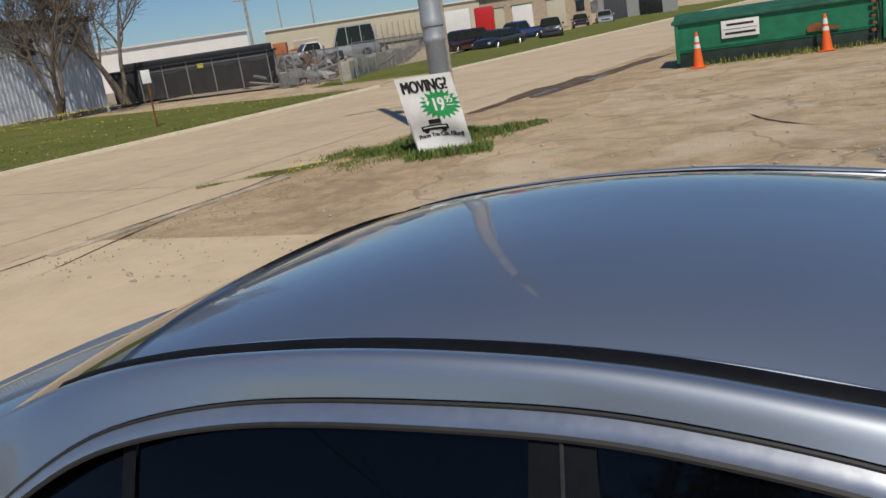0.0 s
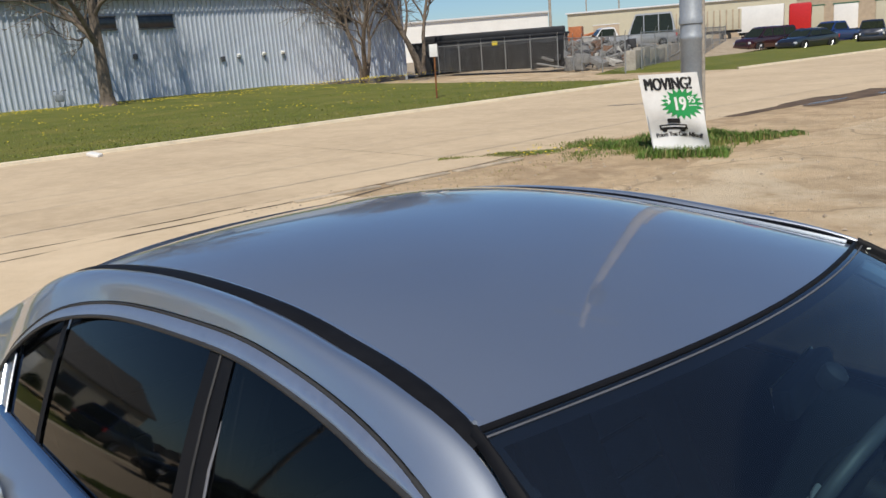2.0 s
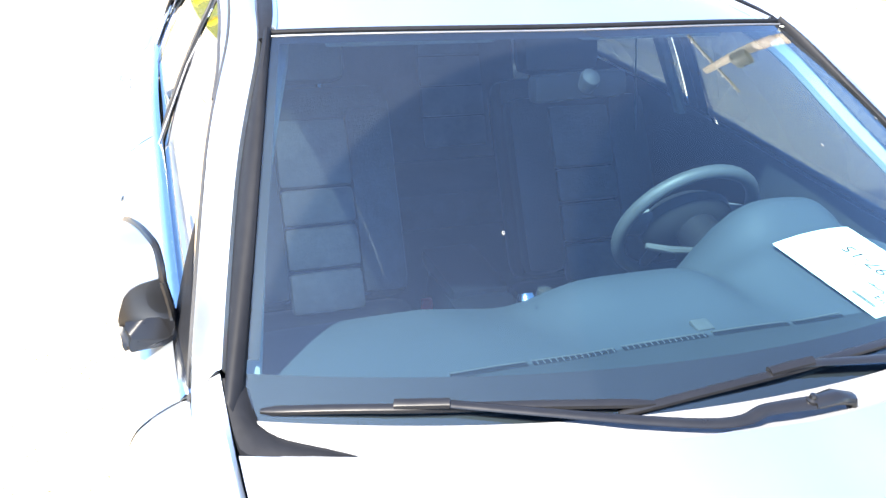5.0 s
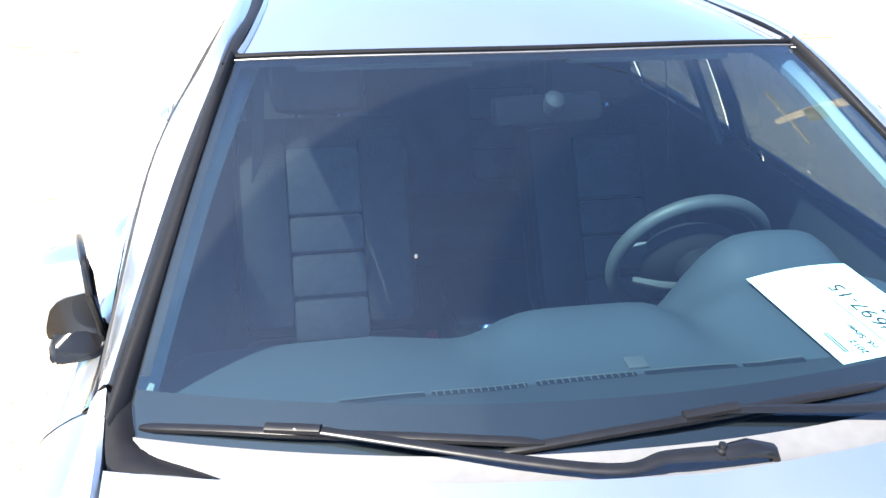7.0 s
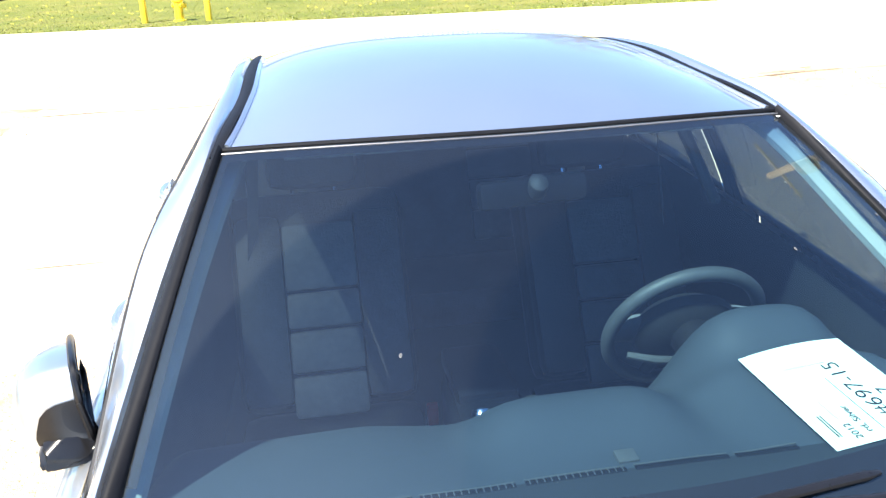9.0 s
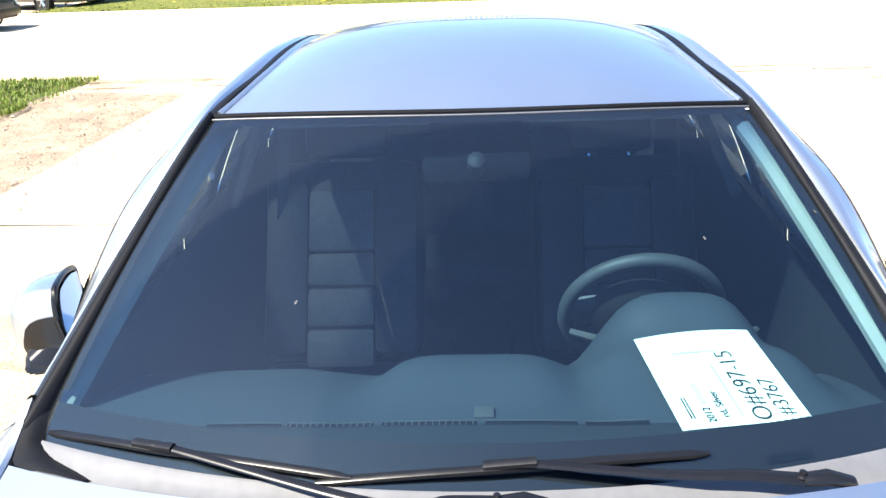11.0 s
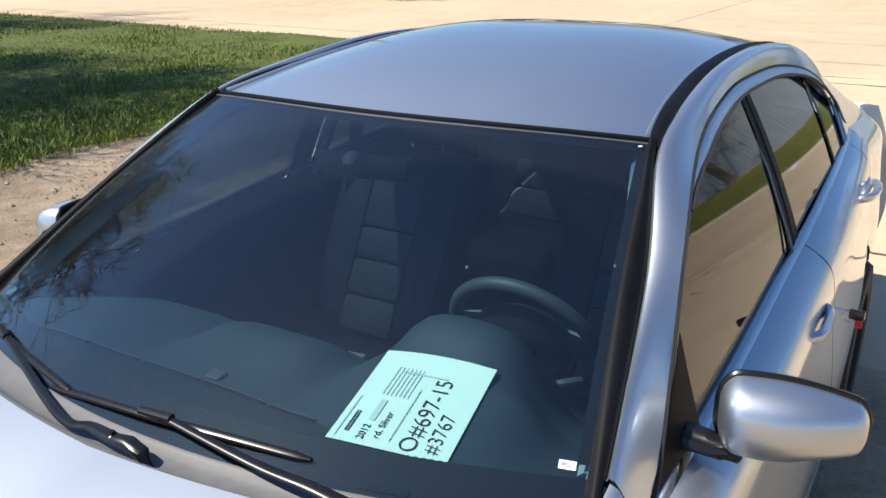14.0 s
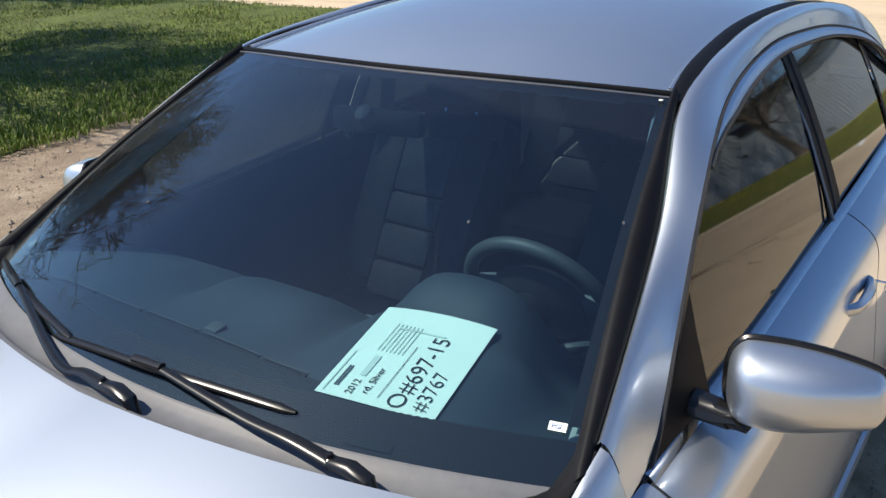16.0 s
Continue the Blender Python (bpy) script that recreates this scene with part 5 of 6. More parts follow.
text_mesh("lettering", "MOVING?", .265, .001, INK, sgn, on_sign(-.385, 1.035), sx=.64, fat=.011)
bm = bmesh.new()
vs = []
for k in range(40):
    a = 2 * math.pi * k / 40
    q = 1.0 if k % 2 == 0 else .72
    vs.append(bm.verts.new((.33 * q * math.cos(a), .255 * q * math.sin(a), 0)))
bm.faces.new(vs)
part("starburst", bm, SIGNG, sgn, "green starburst", at=on_sign(.14, .80, .0100))
text_mesh("lettering", "$", .17, .001, SIGNW, sgn, on_sign(-.09, .82, .0128), sx=.75, fat=.005)
text_mesh("lettering", "19", .31, .001, SIGNW, sgn, on_sign(.005, .70, .0128), sx=.66, fat=.010)
text_mesh("lettering", "95", .155, .001, SIGNW, sgn, on_sign(.235, .815, .0128), sx=.75, fat=.005)
part("print_line", box((0, 0, 0), (.12, .012, .002)), SIGNW, sgn, at=on_sign(.30, .775, .0128))
text_mesh("lettering", "Prices You Can Afford!", .105, .001, INK, sgn, on_sign(-.36, .275), sx=.74, fat=.004)
part("truck_picture", box((0, 0, 0), (.44, .085, .002)), INK, sgn, "dark printed truck picture", at=on_sign(-.06, .43, .0100))
part("truck_cab", box((0, 0, 0), (.20, .075, .002)), INK, sgn, at=on_sign(-.03, .53, .0100))
part("truck_band", box((0, 0, 0), (.38, .022, .002)), SIGNW, sgn, at=on_sign(-.06, .44, .0128))
for d in (-.17, .12):
    part("truck_wheel", lathe([(.042, 0), (.042, .003), (.0005, .003)], 14), INK, sgn, at=on_sign(d - .04, .385, .0106))
for d in (-SW / 2 + .02, SW / 2 - .02):
    part("stake", tube([lean @ Vector((d, .012, -.1)), lean @ Vector((d, .012, SH))], .006, 6), GALV, sgn)
slump = Matrix(((1, 0, -.17, 0), (0, 1, 0, 0), (0, 0, 1, -.02), (0, 0, 0, 1)))
for ch in sgn.children:
    ch.data.transform(slump @ ch.matrix_basis)
    ch.matrix_basis = Matrix()
    if ch.name.startswith("truck") or ch.name.startswith("starburst"):
        bm = bmesh.new()
        bm.from_mesh(ch.data)
        bmesh.ops.triangulate(bm, faces=bm.faces[:])
        bmesh.ops.subdivide_edges(bm, edges=bm.edges[:], cuts=4, use_grid_fill=True)
        bm.to_mesh(ch.data)
        bm.free()
    # the soft sheet is buckled, most of all near its foot
    for vt in ch.data.vertices:
        x, y, z = vt.co
        low = max(0, min(1, (1.0 - z) / .75)) ** 1.3
        vt.co.y = y + low * (.050 * math.sin(7.5 * z + 3.2 * x) + .024 * math.sin(11 * x - 6 * z + 1.0)) + .10 * low * low * max(0, -x)
        vt.co.z = z + .035 * low * math.sin(5 * x + 2.0)
rod = thing("fallen_rod", (-5.75, 10.35, .03), "dark rod lying in the grass by the sign", "rod", rz=25)
part("rod_shaft", tube([(-.35, 0, 0), (.35, .02, .02)], .012, 6), CRACK, rod)

# ---- dumpsters and cones ----
DGREEN = simple("dumpster_green", (.012, .17, .085), .5, vary=.22, scale=2.5, bump=.2, bscale=12)
DDARK = simple("dumpster_shadow_steel", (.014, .03, .024), .6, vary=.3, scale=3)
DRIM = simple("dumpster_rim", (.02, .11, .065), .6, vary=.3, scale=3)
RUST = simple("rust_patch", (.20, .08, .03), .9, vary=.4, scale=7)


def dumpster(at, rz, L, label):
    d = thing("dumpster", at, label, "dumpster", "green dumpsters", rz=rz)
    W, H = 2.2, 1.16
    bm = bmesh.new()
    rows = [[(x, y, z) for x, y in ((0, 0), (L, 0), (L, W), (0, W), (0, 0))] for z in (.38, H)]
    add_grid(bm, rows)
    add_box(bm, (L / 2, W / 2, .42), (L, W, .05), 0)
    part("hull", bm, DGREEN, d, smooth=False)
    # Near-black skirt colour holds the shade beneath the raised hull.
    part("skirt", box((L / 2, .05, .20), (L, .06, .40), .01), DDARK, d, "steel skirt coloured as the shade under the hull")
    part("skirt", box((.03, W / 2, .20), (.06, W - .14, .40), .01), DDARK, d)
    for q, s in (((L / 2, -.03, H), (L + .12, .10, .09)), ((L / 2, W + .03, H), (L + .12, .10, .09)), ((-.03, W / 2, H), (.10, W - .06, .09)), ((L + .03, W / 2, H), (.10, W - .06, .09))):
        part("rim", box(q, s, .015), DRIM, d)
    part("lid", grid([[(x, y, H + .05 + .16 * math.sin(math.pi * min(1, y / W))) for x in (-.02, L / 2, L + .02)] for y in np.linspace(0, W, 7)]), DRIM, d, "dark green tarp lid")
    for x in (.04, L - .04):
        part("corner_post", box((x, -.02, .62), (.09, .07, 1.0), .012), DGREEN, d)
    return d


d1 = dumpster((-4.98, 21.75, 0), 9, 5.0, "long green steel dumpster with white label")
lab = part("label_plate", box((1.62, -.065, .84), (.92, .012, .44), .004), SIGNW, d1, "white label plate")
part("print_line", box((1.62, -.075, .95), (.66, .004, .055)), INK, lab)
part("print_line", box((1.62, -.075, .835), (.80, .004, .012)), INK, lab)
part("print_line", box((1.62, -.075, .73), (.74, .004, .055)), INK, lab)
part("rust_patch", grid([[(3.2 + u * .75, -.062, .50 + v * (.14 + .07 * math.sin(u * 5))) for u in [k / 8 for k in range(9)]] for v in (0, .5, 1)]), RUST, d1, "rust patch")
part("latch", tube([(4.82, -.10, .25), (4.85, -.12, .7), (4.80, -.10, 1.18)], .03, 6), DDARK, d1)
for k in range(5):
    part("ratchet_link", box((4.70 + .02 * (k % 2), -.10, .35 + k * .17), (.10, .05, .07), .01), RUST, d1)
dumpster((.55, 22.7, 0), 9, 5.0, "green steel dumpster behind weeds")
ORANGE = simple("cone_orange", (.85, .14, .02), .5, vary=.08)
REFL = simple("cone_reflective_white", (.75, .75, .72), .4, vary=.06)


def cone(at, tilt):
    c = thing("traffic_cone", at, "orange traffic cone with two white bands", "cone", "orange cones")
    c.matrix_world = pose(*at, tilt, tilt * .6, 0)
    part("base", box((0, 0, .02), (.36, .36, .04), .012), ORANGE, c)
    prof = [(.135, .04), (.10, .32), (.036, .88), (.030, .91), (.0005, .91)]
    part("body", lathe(prof, 20), ORANGE, c)
    for z0, z1 in ((.50, .60), (.66, .80)):
        f = lambda z: .10 + (.036 - .10) * (z - .32) / .56 + .003
        part("band", lathe([(f(z0), z0), (f(z1), z1)], 20), REFL, c, "white reflective band")


cone((-4.32, 21.2, 0), -1.5)
cone((-1.35, 21.9, 0), -4)
spots = [(rng.uniform(-4.4, 4), 21.5 + rng.normal(0, .10) + .16 * 0, .0) for _ in range(700)]
spots = [(x, y + (x + 4.98) * .158 - .12, z) for x, y, z in spots]
blades("weeds", spots, [rng.uniform(.05, .22) for _ in spots], GREENS, "weeds along the dumpster's foot", .02, 8)

# ---- buildings and fence across the street ----
METAL = simple("pale_blue_siding", (.51, .565, .645), .5, .1, vary=.06, scale=.8)
ROOFM = simple("dark_roof_edge", (.06, .065, .075), .6, vary=.2)
WINDK = simple("dark_window", (.02, .024, .03), .12, vary=.3)
b = thing("metal_building", (-47.3, 0, .42), "long pale blue corrugated metal building", "building")
y = -9.0
prof = []
while y < 39.6:
    prof += [(0, y), (0, y + .185), (.07, y + .205), (.07, y + .275)]
    y += .30
prof.append((0, 39.6))
part("wall", grid([[(x, yy, z) for x, yy in prof] for z in (-.5, 5.75)]), METAL, b, smooth=False)
part("end_wall", grid([[(-k * 1.0, 39.6, z) for k in range(0, 26)] for z in (-.5, 5.75)]), METAL, b)
part("roof", grid([[(.35, y, 5.75), (-12, y, 7.0), (-25, y, 5.8)] for y in (-9.4, 15, 40.0)]), ROOFM, b)
part("fascia", box((.30, 15.2, 5.83), (.12, 49.2, .24), .02), ROOFM, b)
part("gutter", tube([(.42, -9.2, 5.62), (.42, 39.8, 5.62)], .07, 8), ROOFM, b)
for yy, zz, w, h in ((34.6, 4.75, 1.2, .9), (17.7, 4.78, 2.1, .62), (21.15, 4.76, 2.1, .66)):
    wn_ = part("window", box((.06, yy, zz - .42), (.10, w, h), .01), WINDK, b, "dark high window")
    part("window_frame", box((.09, yy, zz - .42 + h / 2 + .04), (.12, w + .14, .08), .01), ROOFM, wn_)
    part("window_frame", box((.09, yy, zz - .42 - h / 2 - .04), (.12, w + .14, .08), .01), ROOFM, wn_)
for yy in (26.2, 28.0, 29.4):
    vh = part("vent_hood", add_box(bmesh.new(), (.13, yy, 2.12), (.20, .22, .20), .03, pose(0, 0, 0, 0, 25, 0)), SIGNW, b, "white vent hood")
    # Dark box for the mouth and the shadow beneath the hood.
    part("vent_mouth", box((.14, yy, 1.98), (.16, .17, .05), .01), ROOFM, vh)
for yy, zz in ((19.6, 2.45), (25.1, 1.98)):
    part("vent_grille", box((.10, yy, zz), (.14, .26, .30), .03), ROOFM, b, "dark wall vent")
part("foundation", box((.04, 15.3, -.28), (.16, 48.6, .44), .01), simple("dark_concrete_foot", (.16, .15, .135), .9, vary=.25, scale=1.5), b)
gm = thing("gas_meter", (-46.85, 14.9, .40), "grey gas meter with pipes at the metal wall", "meter")
part("meter_body", box((0, 0, .55), (.30, .42, .40), .08), GALV, gm)
part("meter_pipe", tube(smooth_path([(0, -.32, -.1), (0, -.32, .85), (0, -.12, .92), (0, -.12, .72)], 4), .03, 8), GALV, gm)
part("meter_pipe", tube(smooth_path([(-.30, .45, .9), (0, .40, .95), (0, .14, .92), (0, .12, .72)], 4), .03, 8), GALV, gm)
part("wall_lamp", box((.2, 36.8, 5.0), (.3, .22, .16), .02), ROOFM, b)

# bare trees
PALE_BARK = simple("pale_brown_bark", (.155, .125, .098), .95, vary=.35, scale=4, bump=.9, bscale=18)
BARK = simple("grey_brown_bark", (.075, .066, .060), .95, vary=.35, scale=4, bump=.9, bscale=18)
BUDS = simple("spring_buds", (.16, .17, .045), .8, vary=.3)


def tree(at, height, seed, label, spread=.55, trunk=.22, forks=1, depth=5, buds=0, twig=.006, stem=.42, bark=None):
    """A bare tree: tapered trunk, limbs and fine twigs."""
    r = random.Random(seed)
    t = thing("tree", at, label, "tree", "bare trees")
    limbs, twigs, ends = bmesh.new(), bmesh.new(), []
    bark = bark or BARK
    wander = .012 if forks == 1 else .13

    def grow(p, d, length, rad, level):
        pts, n, q = [p], 4, p
        for k in range(n):
            bend = wander if level == 0 else .13
            d = (d + Vector((r.gauss(0, bend), r.gauss(0, bend), r.gauss(.05, .10)))).normalized()
            q = q + d * length / n
            pts.append(q)
        rads = [rad * (1 - .42 * k / n) for k in range(n + 1)]
        add_tube(limbs if level < 3 else twigs, pts, rads, 9 if level < 2 else (6 if level < 3 else 4), caps=False)
        if level >= depth:
            ends.append(q)
            return
        for k in range(r.randint(3, 4) if level else 5):
            f = r.uniform(.35, 1.0) if level else r.uniform(.45, 1.0)
            i = min(n - 1, int(f * n))
            base = pts[i].lerp(pts[i + 1], f * n - i)
            side = d.cross(Vector((r.gauss(0, 1), r.gauss(0, 1), r.gauss(0, 1)))).normalized()
            nd = (d * r.uniform(.45, 1.0) + side * spread * r.uniform(.7, 1.5) + Vector((0, 0, .12))).normalized()
            grow(base, nd, length * r.uniform(.50, .74), max(twig, rads[i] * r.uniform(.42, .62)), level + 1)
        grow(q, d, length * .62, max(twig, rads[-1] * .8), level + 1)

    for k in range(forks):
        tip = .22 if forks > 1 else .005
        d = Vector((r.gauss(0, tip), r.gauss(0, tip), 1)).normalized()
        grow(Vector((r.gauss(0, .12) if k else 0, r.gauss(0, .12) if k else 0, -.1)), d, height * stem, trunk * (1 if k == 0 else .75), 0)
    part("trunk", limbs, bark, t)
    part("crown", twigs, bark, t)
    part("root_flare", lathe([(trunk * 1.7, -.1), (trunk * 1.3, .12), (trunk * 1.02, .5)], 12), bark, t)
    if buds:
        V, F = [], []
        for e in ends:
            for _ in range(buds):
                c = e + Vector((r.gauss(0, .10), r.gauss(0, .10), r.gauss(0, .10)))
                a, s = Vector((r.gauss(0, 1), r.gauss(0, 1), r.gauss(0, 1))).normalized(), r.uniform(.012, .03)
                u = a.orthogonal().normalized()
                k = len(V)
                V += [tuple(c - a * s), tuple(c + u * s * .5), tuple(c + a * s), tuple(c - u * s * .5)]
                F.append((k, k + 1, k + 2, k + 3))
        me = bpy.data.meshes.new("buds")
        me.from_pydata(V, [], F)
        me.materials.append(BUDS)
        ob = new("budding_foliage", me)
        ob.parent = t
    return t


tree((-42.6, 15.8, .38), 13.5, 11, "bare tree with straight trunk on the lawn", .72, .35, 1, 5, twig=.014, bark=PALE_BARK)
tree((-45.3, 34.4, .40), 11.5, 23, "many-stemmed bare tree by the metal wall", .58, .18, 4, 4, twig=.016, bark=PALE_BARK)
tree((-45.0, 39.4, .40), 13.0, 37, "tall bare tree at the building's corner", .58, .22, 3, 4, twig=.016, bark=PALE_BARK)
tree((-6.2, -19.0, 0), 9.5, 61, "bare budding tree on the verge", .66, .22, 2, 4, 2, .012)
tree((-2.1, -11.4, 0), 11.5, 73, "low-branched bare budding tree beyond the verge", .80, .13, 3, 5, 1, .010, .27)

# roadside post with a small sign
post = thing("sign_post", (-22.9, 20.5, .12), "thin steel post with small blank sign", "sign")
part("stake", tube([(0, 0, 0), (.02, .02, 2.02)], .035, 6), RUST, post)
part("sign_plate", box((.03, -.03, 1.78), (.30, .02, .46), .008, pose(0, 0, 0, 0, 0, 48)), SIGNW, post)

# fence with container behind it
STEELF = simple("galvanised_fence", (.30, .31, .31), .5, .4, vary=.15)
CONTB = simple("black_container_steel", (.018, .019, .022), .5, vary=.3, scale=1.5)


def chain_fence(pts, h, label, gap=2.6):
    f = thing("chain_fence", (0, 0, 0), label, "fence", "chain fences")
    for a, c in zip(pts, pts[1:]):
        a, c = Vector(a), Vector(c)
        n = max(1, round((c - a).length / gap))
        for k in range(n + (c == Vector(pts[-1]))):
            p = a.lerp(c, k / n)
            part("fence_post", tube([p - Vector((0, 0, .1)), p + Vector((0, 0, h + .05))], .035, 8), STEELF, f)
            part("post_arm", tube([p + Vector((0, 0, h)), p + Vector((.18, -.18, h + .25))], .02, 5), STEELF, f)
        part("top_rail", tube([a + Vector((0, 0, h)), c + Vector((0, 0, h))], .025, 6), STEELF, f)
        bm, L, st = bmesh.new(), (c - a).length, .17
        u = (c - a).normalized()
        k = -h
        while k < L:
            for sg in (1, -1):
                x0, x1 = (k, k + h) if sg > 0 else (k + h, k)
                z0, z1 = 0.0, h
                lo, hi = max(0.0, min(x0, x1)), min(L, max(x0, x1))
                if hi - lo > .05:
                    fz = lambda x: (x - k) if sg > 0 else (k + h - x)
                    add_tube(bm, [a + u * lo + Vector((0, 0, fz(lo))), a + u * hi + Vector((0, 0, fz(hi)))], .0042, 3, caps=False)
            k += st
        part("wire_mesh", bm, STEELF, f)
    return f


chain_fence([(-45.2, 41.2, .3), (-33.4, 40.4, .3)], 1.85, "galvanised chain-link fence before the container")
chain_fence([(-33.0, 40.6, .3), (-29.6, 37.9, .2), (-24.6, 35.0, .15)], 1.75, "chain-link fence and gate at the yard drive")
chain_fence([(-25.0, 37.0, .1), (-35.6, 64.6, .1)], 1.9, "chain-link fence over the concrete blocks", 3.2)
BLOCKC = simple("weathered_block_concrete", (.40, .37, .32), .9, vary=.25, scale=1.4, bump=.5, bscale=12)
for k in range(15):
    p = Vector((-25.9, 37.6, .08)).lerp(Vector((-36.4, 64.0, .08)), k / 14)
    cbk = thing("concrete_block", tuple(p), "weathered grey concrete barrier block along the yard", "block", "concrete barrier blocks", rz=-68.3 + 3 * math.sin(k * 2.1))
    part("block_body", box((0, 0, .52 + .05 * math.sin(k * 1.7)), (1.82, .62, 1.04 + .1 * math.sin(k * 1.7)), .05), BLOCKC, cbk)
# raised gravel floor of the yard with scrap on it
tagged(part("gravel_yard", grid([[(x, y, .05 + .85 * min(1, max(0, (-34 - x + .35 * (y - 45)) / 9)) * min(1, max(0, (y - 43) / 8))) for x in np.linspace(-30, -66, 19)] for y in np.linspace(42, 82, 21)]), GRAVEL), "raised gravel floor of the fenced yard", "yard", kind="structure")
SCRAPM = [simple("scrap_grey", (.20, .20, .195), .7, vary=.3), simple("scrap_dark", (.04, .04, .042), .7, vary=.3), simple("scrap_rust", (.16, .085, .05), .9, vary=.3), simple("scrap_pale", (.48, .47, .44), .7, vary=.2)]
bm, rs = bmesh.new(), random.Random(41)
for k in range(150):
    u = rs.random()
    x, y = -31.0 - 10.5 * u + rs.gauss(0, 1.6), 41.5 + 12.0 * u + rs.gauss(0, 1.3)
    z = .25 + rs.random() * (.5 + 1.1 * u)
    mi = rs.choice((0, 0, 1, 1, 2, 3))
    if rs.random() < .55:
        add_box(bm, (x, y, z), (rs.uniform(.2, 1.5), rs.uniform(.2, .9), rs.uniform(.15, .8)), .02, pose(0, 0, 0, rs.gauss(0, 12), rs.gauss(0, 12), rs.uniform(0, 180)), mi)
    else:
        d = Vector((rs.gauss(0, 1), rs.gauss(0, 1), rs.gauss(0, .5))).normalized() * rs.uniform(.5, 1.6)
        add_tube(bm, [Vector((x, y, z)) - d, Vector((x, y, z)) + d], rs.uniform(.03, .11), 6, mi=mi)
tagged(part("scrap_pile", bm, SCRAPM), "mixed grey and rusty scrap behind the fence", "scrap", kind="stuff")
cb = thing("steel_container", (-44.5, 46.0, .1), "long black open steel container", "container", rz=40)
part("hull", box((0, 0, 1.25), (11.5, 2.4, 2.1), .03), CONTB, cb)
part("load_cover", box((.3, 0, 2.62), (10.6, 2.2, .5), .12), CONTB, cb, "black tarp over the load")
part("rim", box((0, -1.2, 2.36), (11.8, .16, .16), .02), CONTB, cb)
for k in range(12):
    part("side_rib", box((-5.4 + k * .98, -1.24, 1.25), (.09, .10, 2.0), .01), CONTB, cb)
part("sticker_plate", box((.4, -1.3, 2.0), (.4, .02, .3)), YELLOW, cb, "yellow sticker")
fr = thing("dark_screen", (-39.2, 41.3, .3), "dark privacy screen behind the fence", "screen", rz=-3.9)
part("cloth", grid([[(-5.6 + 11.2 * k / 30, .25 + .05 * math.sin(k * 1.7), z + (.06 * math.sin(k * .9) if z > 1 else 0)) for k in range(31)] for z in (0, .6, 1.2, 1.62)]), CONTB, fr)


def block(name, at, rz, size, wall, roofm, label, windows=(), ridge=0.0):
    b = thing(name, at, label, "building", rz=rz)
    L, W, H = size
    part("wall", box((L / 2, W / 2, H / 2), (L, W, H), .03), wall, b, smooth=False)
    part("roof", grid([[(-.3, -.3, H + .02), (L + .3, -.3, H + .02)], [(-.3, W / 2, H + .02 + ridge), (L + .3, W / 2, H + .02 + ridge)], [(-.3, W + .3, H + .02), (L + .3, W + .3, H + .02)]]), roofm, b)
    part("fascia", box((L / 2, -.28, H - .02), (L + .6, .06, .22), .01), roofm, b)
    for kind, x, z, w, h, mat in windows:
        p = part(kind, box((x, -.03, z), (w, .08, h), .01), mat, b)
        part("frame", box((x, -.05, z + h / 2 + .06), (w + .2, .10, .12), .01), roofm, p)
    return b


BEIGE = simple("beige_siding", (.50, .47, .36), .7, vary=.06, scale=.5)
WHITEB = simple("white_siding", (.74, .74, .72), .6, vary=.05, scale=.5)
TAN = simple("tan_brick", (.42, .34, .25), .85, vary=.12, scale=2)
GREENT = simple("green_trim", (.03, .13, .07), .5, vary=.1)
block("white_shed", (-86, 68.0, 0), 43, (22, 10, 5.6), WHITEB, simple("pale_shed_roof", (.60, .61, .62), .6, vary=.06), "low white industrial shed", [("door", 17, 1.5, 1.6, 2.6, ROOFM), ("door", 19.5, 1.5, 1.2, 2.6, ROOFM)])
block("beige_warehouse", (-87, 108, 0), 33, (36, 26, 6.0), BEIGE, simple("pale_metal_roof", (.66, .68, .70), .5, .1), "large beige metal warehouse", [("door", 6, 2, 4, 3.6, TAN), ("door", 24, 2, 4, 3.6, TAN)], .5)
block("tan_depot", (-43.5, 94.2, 0), 20, (13, 9, 4.8), TAN, GREENT, "tan depot with green-trimmed doors", [("door", 1.6, 1.9, 2.4, 3.2, BEIGE), ("door", 5.0, 1.9, 2.4, 3.2, WHITEB), ("door", 9.0, 1.9, 2.2, 3.2, BEIGE), ("window", 11.8, 2.4, 1.0, 1.2, WINDK)])
block("grey_depot", (-30.5, 99, 0), 12, (9, 9, 4.4), simple("grey_block", (.30, .30, .30), .8, vary=.1), ROOFM, "grey depot with a roller door", [("door", 2, 1.7, 2.6, 3.0, ROOFM), ("door", 6, 1.7, 2.6, 3.0, WINDK)])
# house across the street that the side glass mirrors
hs_ = block("bungalow", (-41.5, -23.0, .4), 84, (15, 9, 3.0), simple("cream_clapboard", (.62, .58, .48), .7, vary=.06, scale=1.2), simple("grey_shingles", (.13, .125, .12), .9, vary=.2, scale=3, bump=.5, bscale=25), "cream clapboard bungalow with shingled roof", [("window", 2.2, 1.7, 1.5, 1.2, WINDK), ("window", 6.0, 1.7, 2.0, 1.2, WINDK), ("door", 9.2, 1.15, 1.0, 2.1, WHITEB), ("window", 12.4, 1.7, 1.6, 1.2, WINDK)], 2.3)
for k in range(18):
    part("clapboard", box((7.5, -.022, .12 + k * .16), (15.0, .03, .018)), BEIGE, hs_)
BUSH = simple("dark_shrub_leaves", (.035, .055, .018), .8, vary=.4)
